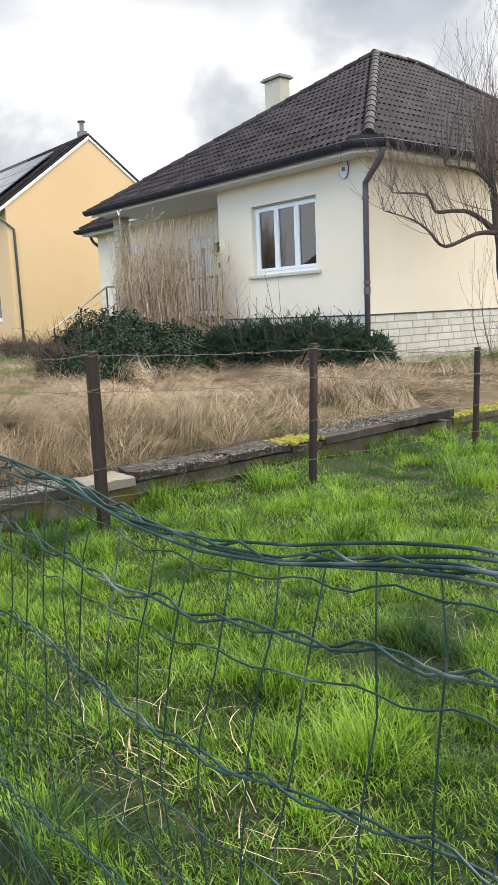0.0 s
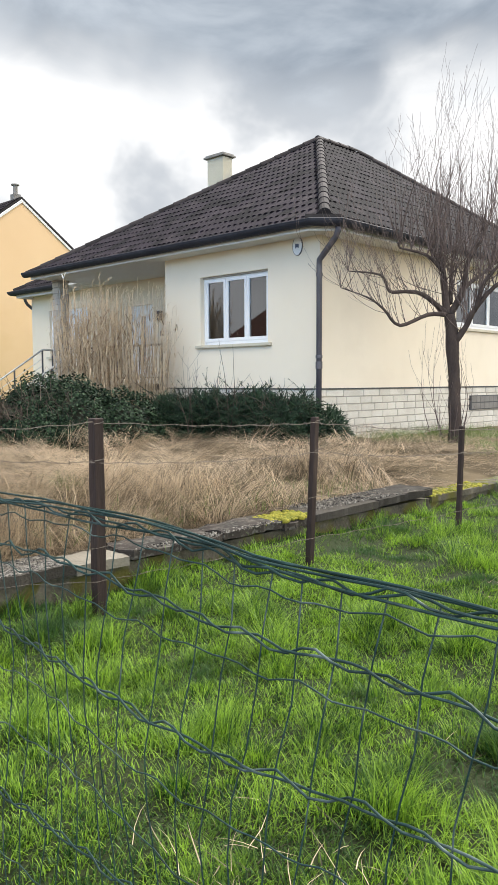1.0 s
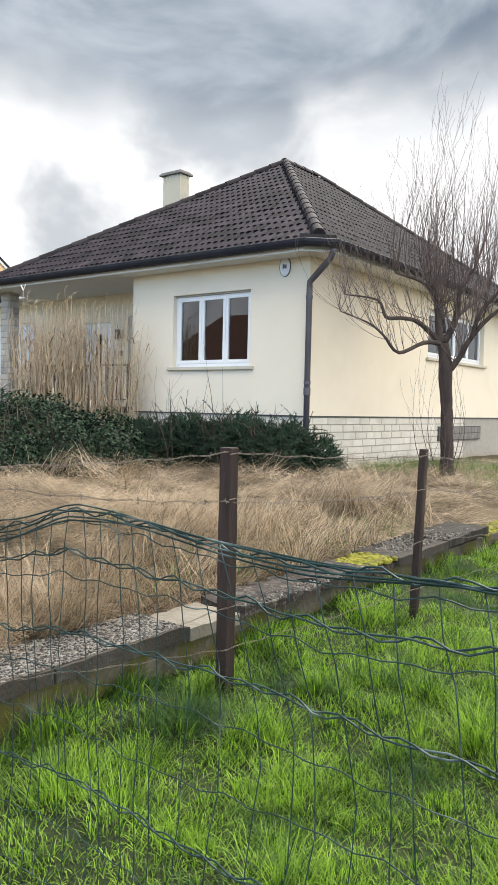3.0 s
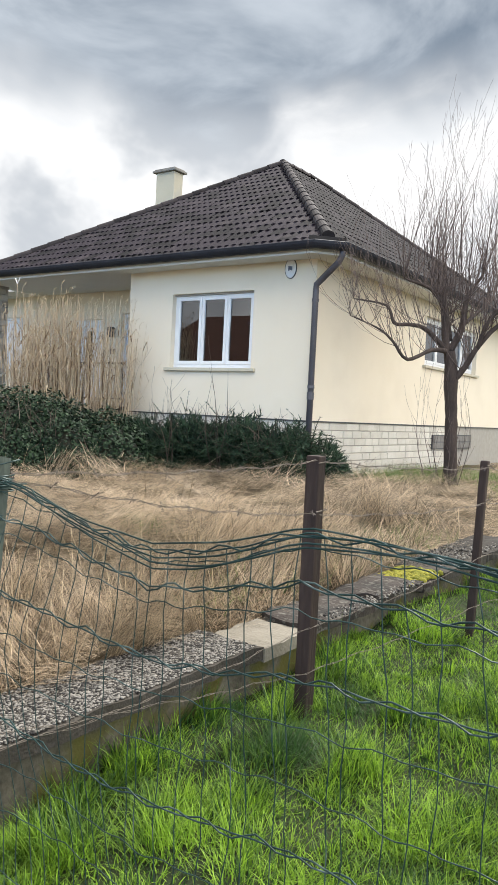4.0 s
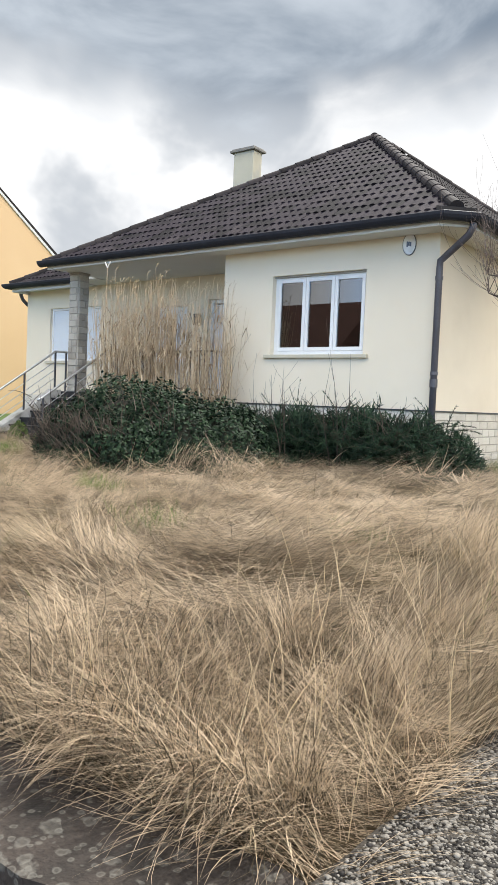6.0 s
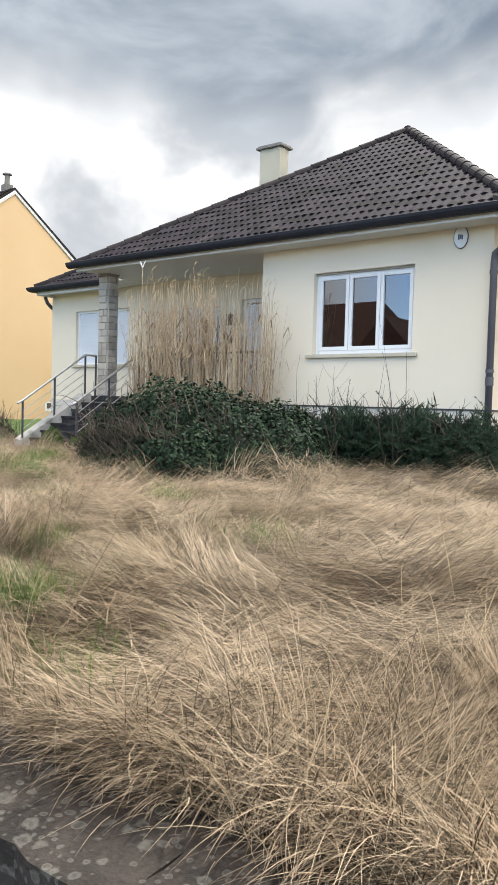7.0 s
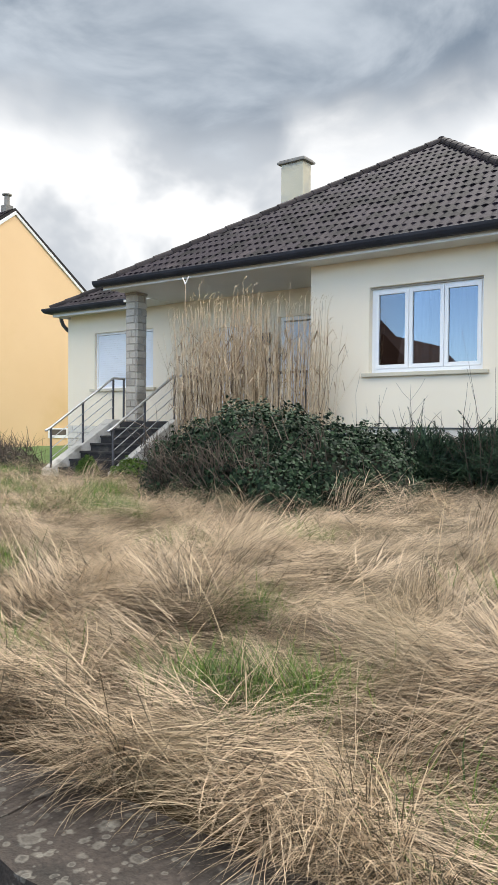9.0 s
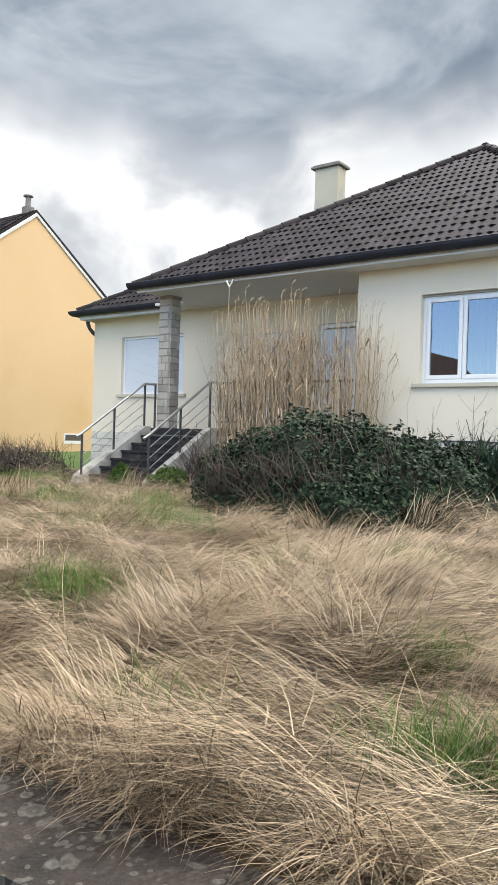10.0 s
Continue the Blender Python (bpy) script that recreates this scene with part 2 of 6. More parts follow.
M = {
    "render": material("cream_render", (0.766, 0.680, 0.542), (0.836, 0.750, 0.612), 0.8, 0.92, 0.35, 140, stain_or_glint=(0.716, 0.630, 0.50), stain_scale=0.6, stain_at=(0.55, 0.8), depth=0.004),
    "render_dull": material("weathered_render", (0.50, 0.47, 0.38), (0.62, 0.58, 0.47), 1.2, 0.92, 0.3, 120, stain_or_glint=(0.36, 0.34, 0.29), stain_scale=1.5, depth=0.004),
    "soffit": material("soffit_paint", (0.66, 0.65, 0.62), (0.72, 0.71, 0.68), 1.5, 0.8, 0.1, 90),
    "plinth": material("plinth_stone", (0.56, 0.525, 0.46), (0.70, 0.665, 0.59), 3.0, 0.9, 0.7, 45, vary=0.22, stain_or_glint=(0.46, 0.43, 0.37), stain_scale=2.0, stain_at=(0.58, 0.75)),
    "mortar": material("mortar_joint", (0.32, 0.30, 0.265), (0.42, 0.395, 0.35), 8, 0.95, 0.4, 90),
    "pillar": material("pillar_stone", (0.30, 0.27, 0.23), (0.50, 0.46, 0.40), 3.0, 0.9, 0.6, 50, vary=0.35),
    "tile": material("roof_tile", (0.0055, 0.0045, 0.0066), (0.020, 0.0152, 0.0215), 2.5, 0.85, 0.7, 45, vary=0.7, island=0.7, spec=0.15, stain_or_glint=(0.046, 0.037, 0.042), stain_scale=2.2, stain_at=(0.56, 0.75)),
    "cap": material("cap_tile", (0.020, 0.017, 0.018), (0.052, 0.044, 0.045), 4, 0.8, 0.4, 60, vary=0.5, spec=0.2),
    "roof_under": material("roof_underlay", (0.02, 0.018, 0.018), (0.03, 0.027, 0.027), 3, 0.9, 0.1),
    "gutter": material("dark_gutter", (0.013, 0.014, 0.020), (0.030, 0.032, 0.042), 3, 0.65, 0.1, 50, spec=0.25),
    "pipe": material("grey_brown_pipe", (0.055, 0.052, 0.062), (0.10, 0.096, 0.112), 3, 0.5, 0.15, 50, spec=0.5),
    "chimney": material("chimney_render", (0.47, 0.44, 0.345), (0.57, 0.53, 0.42), 2, 0.92, 0.4, 110, stain_or_glint=(0.42, 0.41, 0.36), stain_scale=1.5),
    "slab": material("chimney_slab", (0.16, 0.15, 0.14), (0.26, 0.25, 0.23), 4, 0.9, 0.4),
    "pvc": material("white_plastic", (0.78, 0.79, 0.80), (0.83, 0.83, 0.83), 2, 0.35, 0.02, spec=0.5),
    "shutter": material("roller_shutter", (0.66, 0.70, 0.76), (0.72, 0.76, 0.82), 2, 0.45, 0.03, spec=0.4),
    "sill": material("window_sill_stone", (0.50, 0.46, 0.36), (0.60, 0.55, 0.44), 4, 0.85, 0.3),
    "glass": glass_material("window_glass", 2.25, (0.46, 0.47, 0.48)),
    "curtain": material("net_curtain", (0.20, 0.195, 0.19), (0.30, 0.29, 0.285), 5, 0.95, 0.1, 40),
    # the darkness of unlit rooms, put into a base colour
    "dark_room": material("unlit_room_dark", (0.10, 0.08, 0.07), (0.14, 0.12, 0.10), 2, 0.9, 0.05),
    "slate": material("slate_step", (0.011, 0.011, 0.013), (0.040, 0.038, 0.038), 4, 0.75, 0.4, 50, stain_or_glint=(0.07, 0.066, 0.058), stain_scale=4),
    "stair_side": material("stair_concrete", (0.42, 0.40, 0.37), (0.58, 0.56, 0.52), 3, 0.9, 0.4, 60, stain_or_glint=(0.25, 0.24, 0.21), stain_scale=3),
    "steel": material("brushed_steel", (0.60, 0.60, 0.61), (0.78, 0.78, 0.79), 6, 0.38, 0.05, 80, metal=0.9),
    "rail_dark": material("dark_steel", (0.05, 0.05, 0.055), (0.10, 0.10, 0.11), 6, 0.45, 0.05, 80, metal=0.5),
    "yellow": material("yellow_render", (0.695, 0.475, 0.27), (0.75, 0.53, 0.315), 0.5, 0.92, 0.25, 120, stain_or_glint=(0.68, 0.465, 0.25), stain_scale=0.4, depth=0.004),
    "salmon": material("salmon_render", (0.70, 0.47, 0.27), (0.75, 0.51, 0.30), 0.5, 0.92, 0.25, 120),
    "solar": material("solar_glass", (0.020, 0.028, 0.045), (0.030, 0.040, 0.060), 2, 0.12, 0.0, spec=0.7),
    "white_board": material("white_board", (0.66, 0.66, 0.65), (0.74, 0.74, 0.73), 2, 0.6, 0.1),
    "cement": material("cement_face", (0.03, 0.027, 0.020), (0.15, 0.132, 0.10), 5, 0.95, 0.6, 50, stain_or_glint=(0.085, 0.078, 0.020), stain_scale=4.2, stain_at=(0.50, 0.60)),
    "coping": material("aggregate_matrix", (0.022, 0.019, 0.016), (0.055, 0.048, 0.040), 5, 0.95, 0.8, 70, vary=0.3, stain_or_glint=(0.06, 0.055, 0.05), stain_scale=4),
    "coping_dark": material("dark_coping", (0.020, 0.016, 0.014), (0.052, 0.042, 0.036), 7, 0.9, 0.9, 70, stain_or_glint=(0.018, 0.016, 0.014), stain_scale=5, stain_at=(0.5, 0.66)),
    "coping_pale": material("pale_coping", (0.14, 0.125, 0.10), (0.22, 0.20, 0.165), 6, 0.9, 0.6, 60),
    "moss": material("moss", (0.10, 0.11, 0.015), (0.24, 0.22, 0.03), 20, 1.0, 0.8, 120, island=0.4),
    "pebble": material("pebble", (0.014, 0.012, 0.011), (0.20, 0.186, 0.165), 8, 0.7, 0.2, 80, island=1.3),
    "post_wood": material("brown_post", (0.016, 0.0105, 0.0095), (0.046, 0.029, 0.025), 5, 0.75, 0.5, 70, stretch=(1, 1, 0.15), stain_or_glint=(0.11, 0.08, 0.065), stain_scale=5, stain_at=(0.6, 0.8)),
    "post_grey": material("grey_post", (0.22, 0.235, 0.225), (0.36, 0.38, 0.37), 6, 0.7, 0.3, 80, stretch=(1, 1, 0.25), stain_or_glint=(0.12, 0.14, 0.10), stain_scale=6, stain_at=(0.55, 0.75)),
    # the wire's pale blotches are highlights painted into its colour
    "wire": material("green_wire", (0.005, 0.018, 0.017), (0.020, 0.052, 0.048), 12, 0.42, 0.1, 90, stain_or_glint=(0.10, 0.135, 0.13), stain_scale=14, stain_at=(0.57, 0.72), spec=0.35),
    "barbed": material("rusty_wire", (0.09, 0.07, 0.058), (0.26, 0.225, 0.195), 20, 0.6, 0.3, 90, metal=0.4),
    "plastic_band": material("grey_plastic", (0.06, 0.07, 0.082), (0.13, 0.145, 0.165), 8, 0.5, 0.1),
    # soil and straw darkened: shade in the gaps between blades is in their colour
    "shaded_soil": material("shaded_soil", (0.008, 0.013, 0.004), (0.022, 0.032, 0.008), 4, 1.0, 0.8, 40),
    "straw_soil": material("matted_straw", (0.055, 0.042, 0.024), (0.12, 0.09, 0.052), 3, 1.0, 0.9, 60),
    "asphalt": material("asphalt", (0.045, 0.044, 0.044), (0.075, 0.073, 0.072), 3, 0.9, 0.6, 120),
    "far_grass": material("mown_grass", (0.035, 0.065, 0.014), (0.06, 0.095, 0.022), 1.5, 1.0, 0.6, 60),
    "green_blade": material("green_grass", (0.012, 0.055, 0.010), (0.27, 0.445, 0.040), 2.2, 0.55, 0.0, 25, island=0.5, through_light=0.45, stain_or_glint=(0.035, 0.085, 0.022), stain_scale=1.9, stain_at=(0.53, 0.66)),
    "dry_blade": material("dry_grass", (0.050, 0.039, 0.023), (0.605, 0.475, 0.335), 0.9, 0.6, 0.0, 8, island=1.15, through_light=0.32, stain_or_glint=(0.25, 0.205, 0.115), stain_scale=1.1, stain_at=(0.58, 0.9)),
    "tuft": material("green_tuft", (0.030, 0.075, 0.012), (0.125, 0.20, 0.035), 3, 0.6, 0.0, 20, island=0.5, through_light=0.35),
    "reed": material("dry_reed", (0.25, 0.18, 0.115), (0.68, 0.55, 0.39), 2, 0.75, 0.0, 20, island=0.7, through_light=0.2),
    "plume": material("reed_plume", (0.42, 0.32, 0.20), (0.62, 0.50, 0.34), 4, 0.95, 0.0, 20, island=0.4, through_light=0.35),
    "ivy": material("ivy_leaf", (0.005, 0.013, 0.007), (0.026, 0.049, 0.024), 3, 0.75, 0.0, 20, island=0.7, spec=0.15),
    "juniper": material("juniper_needle", (0.008, 0.022, 0.013), (0.036, 0.072, 0.036), 3, 0.6, 0.0, 20, island=0.6),
    "twig": material("brown_twig", (0.038, 0.030, 0.024), (0.11, 0.086, 0.068), 6, 0.85, 0.1, 40, island=0.5),
    "bark": material("tree_bark", (0.030, 0.022, 0.020), (0.075, 0.056, 0.048), 8, 0.9, 0.8, 60, stretch=(1, 1, 0.3)),
    "shoot": material("tree_shoot", (0.075, 0.055, 0.05), (0.17, 0.13, 0.115), 6, 0.8, 0.0, 40, island=0.6),
    "post_green": material("mossy_grey_post", (0.045, 0.056, 0.042), (0.150, 0.168, 0.138), 6, 0.75, 0.3, 80, stretch=(1, 1, 0.25), stain_or_glint=(0.035, 0.042, 0.026), stain_scale=7, stain_at=(0.5, 0.62)),
    # near-black colour that stands for the shade inside the bushes
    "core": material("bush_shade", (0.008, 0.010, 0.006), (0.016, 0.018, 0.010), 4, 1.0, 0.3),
    "sign": material("white_enamel", (0.74, 0.75, 0.76), (0.78, 0.79, 0.80), 4, 0.3, 0.0, spec=0.5),
    "ink": material("blue_ink", (0.10, 0.13, 0.20), (0.14, 0.17, 0.25), 5, 0.5, 0.0),
    "street_tile": material("red_brown_tile", (0.035, 0.016, 0.012), (0.065, 0.03, 0.021), 2, 0.8, 0.4, 40),
    "street_wall": material("street_render", (0.40, 0.33, 0.27), (0.48, 0.40, 0.33), 1, 0.9, 0.2),
}


def lichen_spots(m, pale, scale):
    """Round pale lichen patches of uneven size and edge on a stone."""
    n, l = m.node_tree.nodes, m.node_tree.links
    bs = n["Principled BSDF"]
    old = bs.inputs["Base Color"].links[0].from_socket
    geo = n.new("ShaderNodeNewGeometry")
    flatten = n.new("ShaderNodeVectorMath")
    flatten.operation = "MULTIPLY"
    flatten.inputs[1].default_value = (1, 1, 1)
    l.new(geo.outputs["Position"], flatten.inputs[0])
    jig = n.new("ShaderNodeTexNoise")
    l.new(geo.outputs["Position"], jig.inputs["Vector"])
    jig.inputs["Scale"].default_value = 42
    jig.inputs["Detail"].default_value = 6
    for k, s in enumerate((scale, scale * 1.7, scale * 3.1)):
        vo = n.new("ShaderNodeTexVoronoi")
        vo.inputs["Scale"].default_value = s
        l.new(flatten.outputs[0], vo.inputs["Vector"])
        sepc = n.new("ShaderNodeSeparateColor")
        l.new(vo.outputs["Color"], sepc.inputs[0])

        def calc(op, x, y):
            t = n.new("ShaderNodeMath")
            t.operation = op
            for i, v in enumerate((x, y)):
                if isinstance(v, (int, float)):
                    t.inputs[i].default_value = v
                else:
                    l.new(v, t.inputs[i])
            return t.outputs[0]
        size = calc("MULTIPLY", calc("SUBTRACT", sepc.outputs[0], 0.12), 0.55)
        edge = calc("ADD", calc("SUBTRACT", size, vo.outputs["Distance"]), calc("MULTIPLY", calc("SUBTRACT", jig.outputs[0], 0.5), 0.5))
        rim = n.new("ShaderNodeMapRange")
        l.new(edge, rim.inputs[0])
        rim.inputs[1].default_value, rim.inputs[2].default_value = 0.0, 0.12
        core = n.new("ShaderNodeMapRange")
        l.new(edge, core.inputs[0])
        core.inputs[1].default_value, core.inputs[2].default_value = 0.05, 0.22
        core.inputs[3].default_value, core.inputs[4].default_value = 0.65, 0.22
        mx = n.new("ShaderNodeMix")
        mx.data_type = "RGBA"
        l.new(calc("MULTIPLY", rim.outputs[0], core.outputs[0]), mx.inputs[0])
        l.new(old, mx.inputs[6])
        mx.inputs[7].default_value = (*pale, 1)
        old = mx.outputs[2]
    l.new(old, bs.inputs["Base Color"])


lichen_spots(M["coping_dark"], (0.155, 0.148, 0.13), 12.0)


# ---- mesh helpers ----
def from_arrays(name, verts, faces):
    """A mesh from an array of vertices and a list of index arrays (each n x 3 or n x 4)."""
    me = bpy.data.meshes.new(name)
    verts = np.asarray(verts, dtype=np.float32)
    faces = [np.asarray(f, dtype=np.int32) for f in faces if len(f)]
    me.vertices.add(len(verts))
    me.vertices.foreach_set("co", verts.ravel())
    loops = np.concatenate([f.ravel() for f in faces])
    sizes = np.concatenate([np.full(len(f), f.shape[1], dtype=np.int32) for f in faces])
    me.loops.add(len(loops))
    me.loops.foreach_set("vertex_index", loops)
    me.polygons.add(len(sizes))
    me.polygons.foreach_set("loop_start", np.concatenate(([0], np.cumsum(sizes)[:-1])).astype(np.int32))
    me.update(calc_edges=True)
    me.validate()
    return me


class Batch:
    """Collects vertices and faces for one mesh."""

    def __init__(self):
        self.v, self.f = [], []

    def add(self, verts, faces):
        o = len(self.v)
        self.v += [tuple(p) for p in verts]
        self.f += [tuple(i + o for i in f) for f in faces]

    def box(self, x0, x1, y0, y1, z0, z1):
        c = [(x, y, z) for z in (z0, z1) for y in (y0, y1) for x in (x0, x1)]
        self.add(c, [(0, 2, 3, 1), (4, 5, 7, 6), (0, 1, 5, 4), (2, 6, 7, 3), (0, 4, 6, 2), (1, 3, 7, 5)])

    def tube(self, points, radii, sides=6, closed=True):
        pts = [Vector(p) for p in points]
        if isinstance(radii, (int, float)):
            radii = [radii] * len(pts)
        ring, o = [], len(self.v)
        side = None
        for i, p in enumerate(pts):
            d = (pts[min(i + 1, len(pts) - 1)] - pts[max(i - 1, 0)]).normalized()
            if side is None:
                side = d.orthogonal().normalized()
            side = (side - d * side.dot(d))
            side = side.normalized() if side.length > 1e-6 else d.orthogonal().normalized()
            up = d.cross(side)
            for k in range(sides):
                a = 2 * math.pi * k / sides
                self.v.append(tuple(p + (side * math.cos(a) + up * math.sin(a)) * radii[i]))
        for i in range(len(pts) - 1):
            for k in range(sides):
                a, b = o + i * sides + k, o + i * sides + (k + 1) % sides
                self.f.append((a, b, b + sides, a + sides))
        if closed:
            self.f.append(tuple(o + k for k in range(sides))[::-1])
            self.f.append(tuple(o + (len(pts) - 1) * sides + k for k in range(sides)))

    def mesh(self, name, bevel=0.0, smooth=False):
        me = bpy.data.meshes.new(name)
        me.from_pydata(self.v, [], self.f)
        bm = bmesh.new()
        bm.from_mesh(me)
        if bevel:
            bmesh.ops.remove_doubles(bm, verts=bm.verts, dist=1e-5)
            bmesh.ops.bevel(bm, geom=[e for e in bm.edges if e.is_manifold and e.calc_face_angle(0) > 0.6], offset=bevel, segments=2, profile=0.6, affect="EDGES")
        bmesh.ops.recalc_face_normals(bm, faces=bm.faces)
        for f in bm.faces:
            f.smooth = smooth
        bm.to_mesh(me)
        bm.free()
        return me


def thing(name, at, label, category, group="", kind=""):
    ob = new(name)
    ob.location = at
    ob.empty_display_size = 0.2
    return tagged(ob, label, category, group, kind)


def part(name, me, mat, parent, label="", m=None):
    """One mesh object, given in world coordinates (or posed by m), under a thing or a part."""
    ob = new(name, me)
    if mat and not me.materials:
        me.materials.append(mat)
    if parent:
        ob.parent = parent
        world_of = parent.matrix_basis.copy()
        p = parent
        while p.parent:
            world_of = p.parent.matrix_basis @ p.matrix_parent_inverse @ world_of
            p = p.parent
        ob.matrix_parent_inverse = world_of.inverted()
    if m is not None:
        ob.matrix_basis = m
    return tagged(ob, label) if label else ob


def solo(name, me, mat, label, category, group="", kind=""):
    ob = new(name, me)
    for one in (mat if isinstance(mat, (list, tuple)) else [mat]):
        me.materials.append(one)
    return tagged(ob, label, category, group, kind)


def box_mesh(name, x0, x1, y0, y1, z0, z1, bevel=0.0):
    b = Batch()
    b.box(x0, x1, y0, y1, z0, z1)
    return b.mesh(name, bevel)


def wall_mesh(name, axis, plane, thick, u0, u1, z0, z1, holes=()):
    """A wall in the plane axis=plane, its thickness towards + of that axis, with rectangular openings (u0, u1, z0, z1)."""
    us = sorted({u0, u1, *[h[0] for h in holes], *[h[1] for h in holes]})
    zs = sorted({z0, z1, *[h[2] for h in holes], *[h[3] for h in holes]})
    solid = {}
    for i in range(len(us) - 1):
        for j in range(len(zs) - 1):
            cu, cz = (us[i] + us[i + 1]) / 2, (zs[j] + zs[j + 1]) / 2
            solid[i, j] = not any(h[0] < cu < h[1] and h[2] < cz < h[3] for h in holes)
    b = Batch()

    def p(u, z, t):
        return (u, plane + t, z) if axis == "y" else (plane + t, u, z)
    for (i, j), s in solid.items():
        if not s:
            continue
        a, c, d, e = us[i], us[i + 1], zs[j], zs[j + 1]
        for t in (0, thick):
            b.add([p(a, d, t), p(c, d, t), p(c, e, t), p(a, e, t)], [(0, 1, 2, 3)])
        for (di, dj), (q0, q1) in {(-1, 0): ((a, d), (a, e)), (1, 0): ((c, d), (c, e)), (0, -1): ((a, d), (c, d)), (0, 1): ((a, e), (c, e))}.items():
            if not solid.get((i + di, j + dj), False):
                b.add([p(*q0, 0), p(*q1, 0), p(*q1, thick), p(*q0, thick)], [(0, 1, 2, 3)])
    me = b.mesh(name)
    bm = bmesh.new()
    bm.from_mesh(me)
    bmesh.ops.remove_doubles(bm, verts=bm.verts, dist=1e-5)
    bmesh.ops.recalc_face_normals(bm, faces=bm.faces)
    bm.to_mesh(me)
    bm.free()
    return me


def value_noise(x, y, seed=0):
    """Smooth noise of about -1 to 1 with a unit cell, for arrays."""
    xi, yi = np.floor(x).astype(np.int64), np.floor(y).astype(np.int64)
    fx, fy = x - xi, y - yi
    fx, fy = fx * fx * (3 - 2 * fx), fy * fy * (3 - 2 * fy)

    def h(a, b):
        n = (a * 374761393 + b * 668265263 + seed * 982451653) & 0x7FFFFFFF
        n = ((n ^ (n >> 13)) * 1274126177) & 0x7FFFFFFF
        return ((n ^ (n >> 16)) & 0xFFFF) / 32767.5 - 1
    return (h(xi, yi) * (1 - fx) + h(xi + 1, yi) * fx) * (1 - fy) + (h(xi, yi + 1) * (1 - fx) + h(xi + 1, yi + 1) * fx) * fy


def smooth(v, lo, hi):
    s = np.clip((v - lo) / (hi - lo), 0, 1)
    return s * s * (3 - 2 * s)


# ---- ground ----
def ground_z(x, y):
    x, y = np.asarray(x, float), np.asarray(y, float)
    bumps = 0.03 * value_noise(x * 1.3, y * 1.3, 3) + 0.02 * value_noise(x * 3.1, y * 3.1, 4)
    plot = -0.26 + 0.20 * smooth(y, 4.4, 6.4) - 0.07 * smooth(y, 10.5, 13) + 0.15 * smooth(-x, 21, 27) + bumps * 1.3
    # the soil dips to the coping of the side wall
    near = smooth(x, -6.0, -5.12)
    plot = plot * (1 - near) + (-0.25 + bumps * 0.5) * near
    lawn = -0.43 + 0.10 * smooth(y, 9, 20) + 0.09 * smooth(-x, 4.35, 4.72) * smooth(y, 5.6, 7.0) + bumps * 1.5
    z = np.where(x < -4.85, plot, lawn)
    return np.where(y < 4.17, -0.58, z)


def build_ground():
    far = [30, 45, 70, 120, 250, 600, 2000]
    xs = np.unique(np.concatenate(([-2000, -600, -250, -120, -70, -50], np.arange(-40, -16, 0.3), np.arange(-16, 2.0, 0.12), np.arange(2.0, 8, 0.3), [-4.80, -4.90, -4.85], far)))
    ys = np.unique(np.concatenate(([-2000, -600, -250, -100, -50, -25, -10, 0, 3.0], [4.10, 4.24], np.arange(4.36, 13, 0.12), np.arange(13, 26, 0.3), far)))
    gx, gy = np.meshgrid(xs, ys)
    gz = ground_z(gx, gy)
    v = np.stack([gx.ravel(), gy.ravel(), gz.ravel()], 1)
    nx = len(xs)
    i, j = np.meshgrid(np.arange(nx - 1), np.arange(len(ys) - 1))
    a = (j * nx + i).ravel()
    me = from_arrays("ground", v, [np.stack([a, a + 1, a + nx + 1, a + nx], 1)])
    ob = solo("ground", me, [M["shaded_soil"], M["straw_soil"], M["asphalt"], M["far_grass"]], "uneven ground of lawn, matted dry grass and street", "ground", kind="structure")
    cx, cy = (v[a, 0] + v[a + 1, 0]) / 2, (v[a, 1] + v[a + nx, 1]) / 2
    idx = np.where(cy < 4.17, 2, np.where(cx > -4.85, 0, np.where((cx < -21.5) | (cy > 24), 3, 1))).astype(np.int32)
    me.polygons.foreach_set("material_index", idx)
    return ob


build_ground()


# ---- the cream bungalow ----
XL, XR, YF, YB = -20.95, -9.10, 13.70, 24.30      # outer walls
YP = 15.20                                        # wall at the back of the porch, and the wing's front
XP = -13.17                                       # where the porch begins
Z_PLINTH, Z_TOP, Z_PORCH = 0.80, 3.40, 0.88
house = thing("bungalow", (-14.0, 18.0, -0.1), "single-storey cream rendered bungalow with dark hipped tile roof", "house")

WIN = (-12.10, -10.30, 1.63, 2.96)
SIDE_WIN = (18.35, 21.60, 2.06, 3.10)
SHUT = (-20.02, -18.15, 1.63, 2.92)
DOOR = (-16.40, -15.42, 0.90, 2.80)
DOOR2 = (-14.85, -14.02, 0.90, 2.90)
part("wall", wall_mesh("wall", "y", YF, 0.32, XP, XR, Z_PLINTH, Z_TOP, [WIN]), M["render"], house)
part("wall", wall_mesh("wall", "x", XR - 0.32, 0.32, YF + 0.32, YB, Z_PLINTH, Z_TOP, [SIDE_WIN]), M["render"], house)
part("wall", wall_mesh("wall", "y", YP, 0.30, XL, XP, 0.0, Z_TOP + 0.35, [SHUT, DOOR, DOOR2]), M["render"], house)
part("wall", wall_mesh("wall", "x", XP, 0.30, YF + 0.32, YP, Z_PLINTH, Z_TOP), M["render"], house)
part("wall", wall_mesh("wall", "x", XL, 0.30, YP + 0.30, YB, -0.2, Z_TOP), M["render"], house)
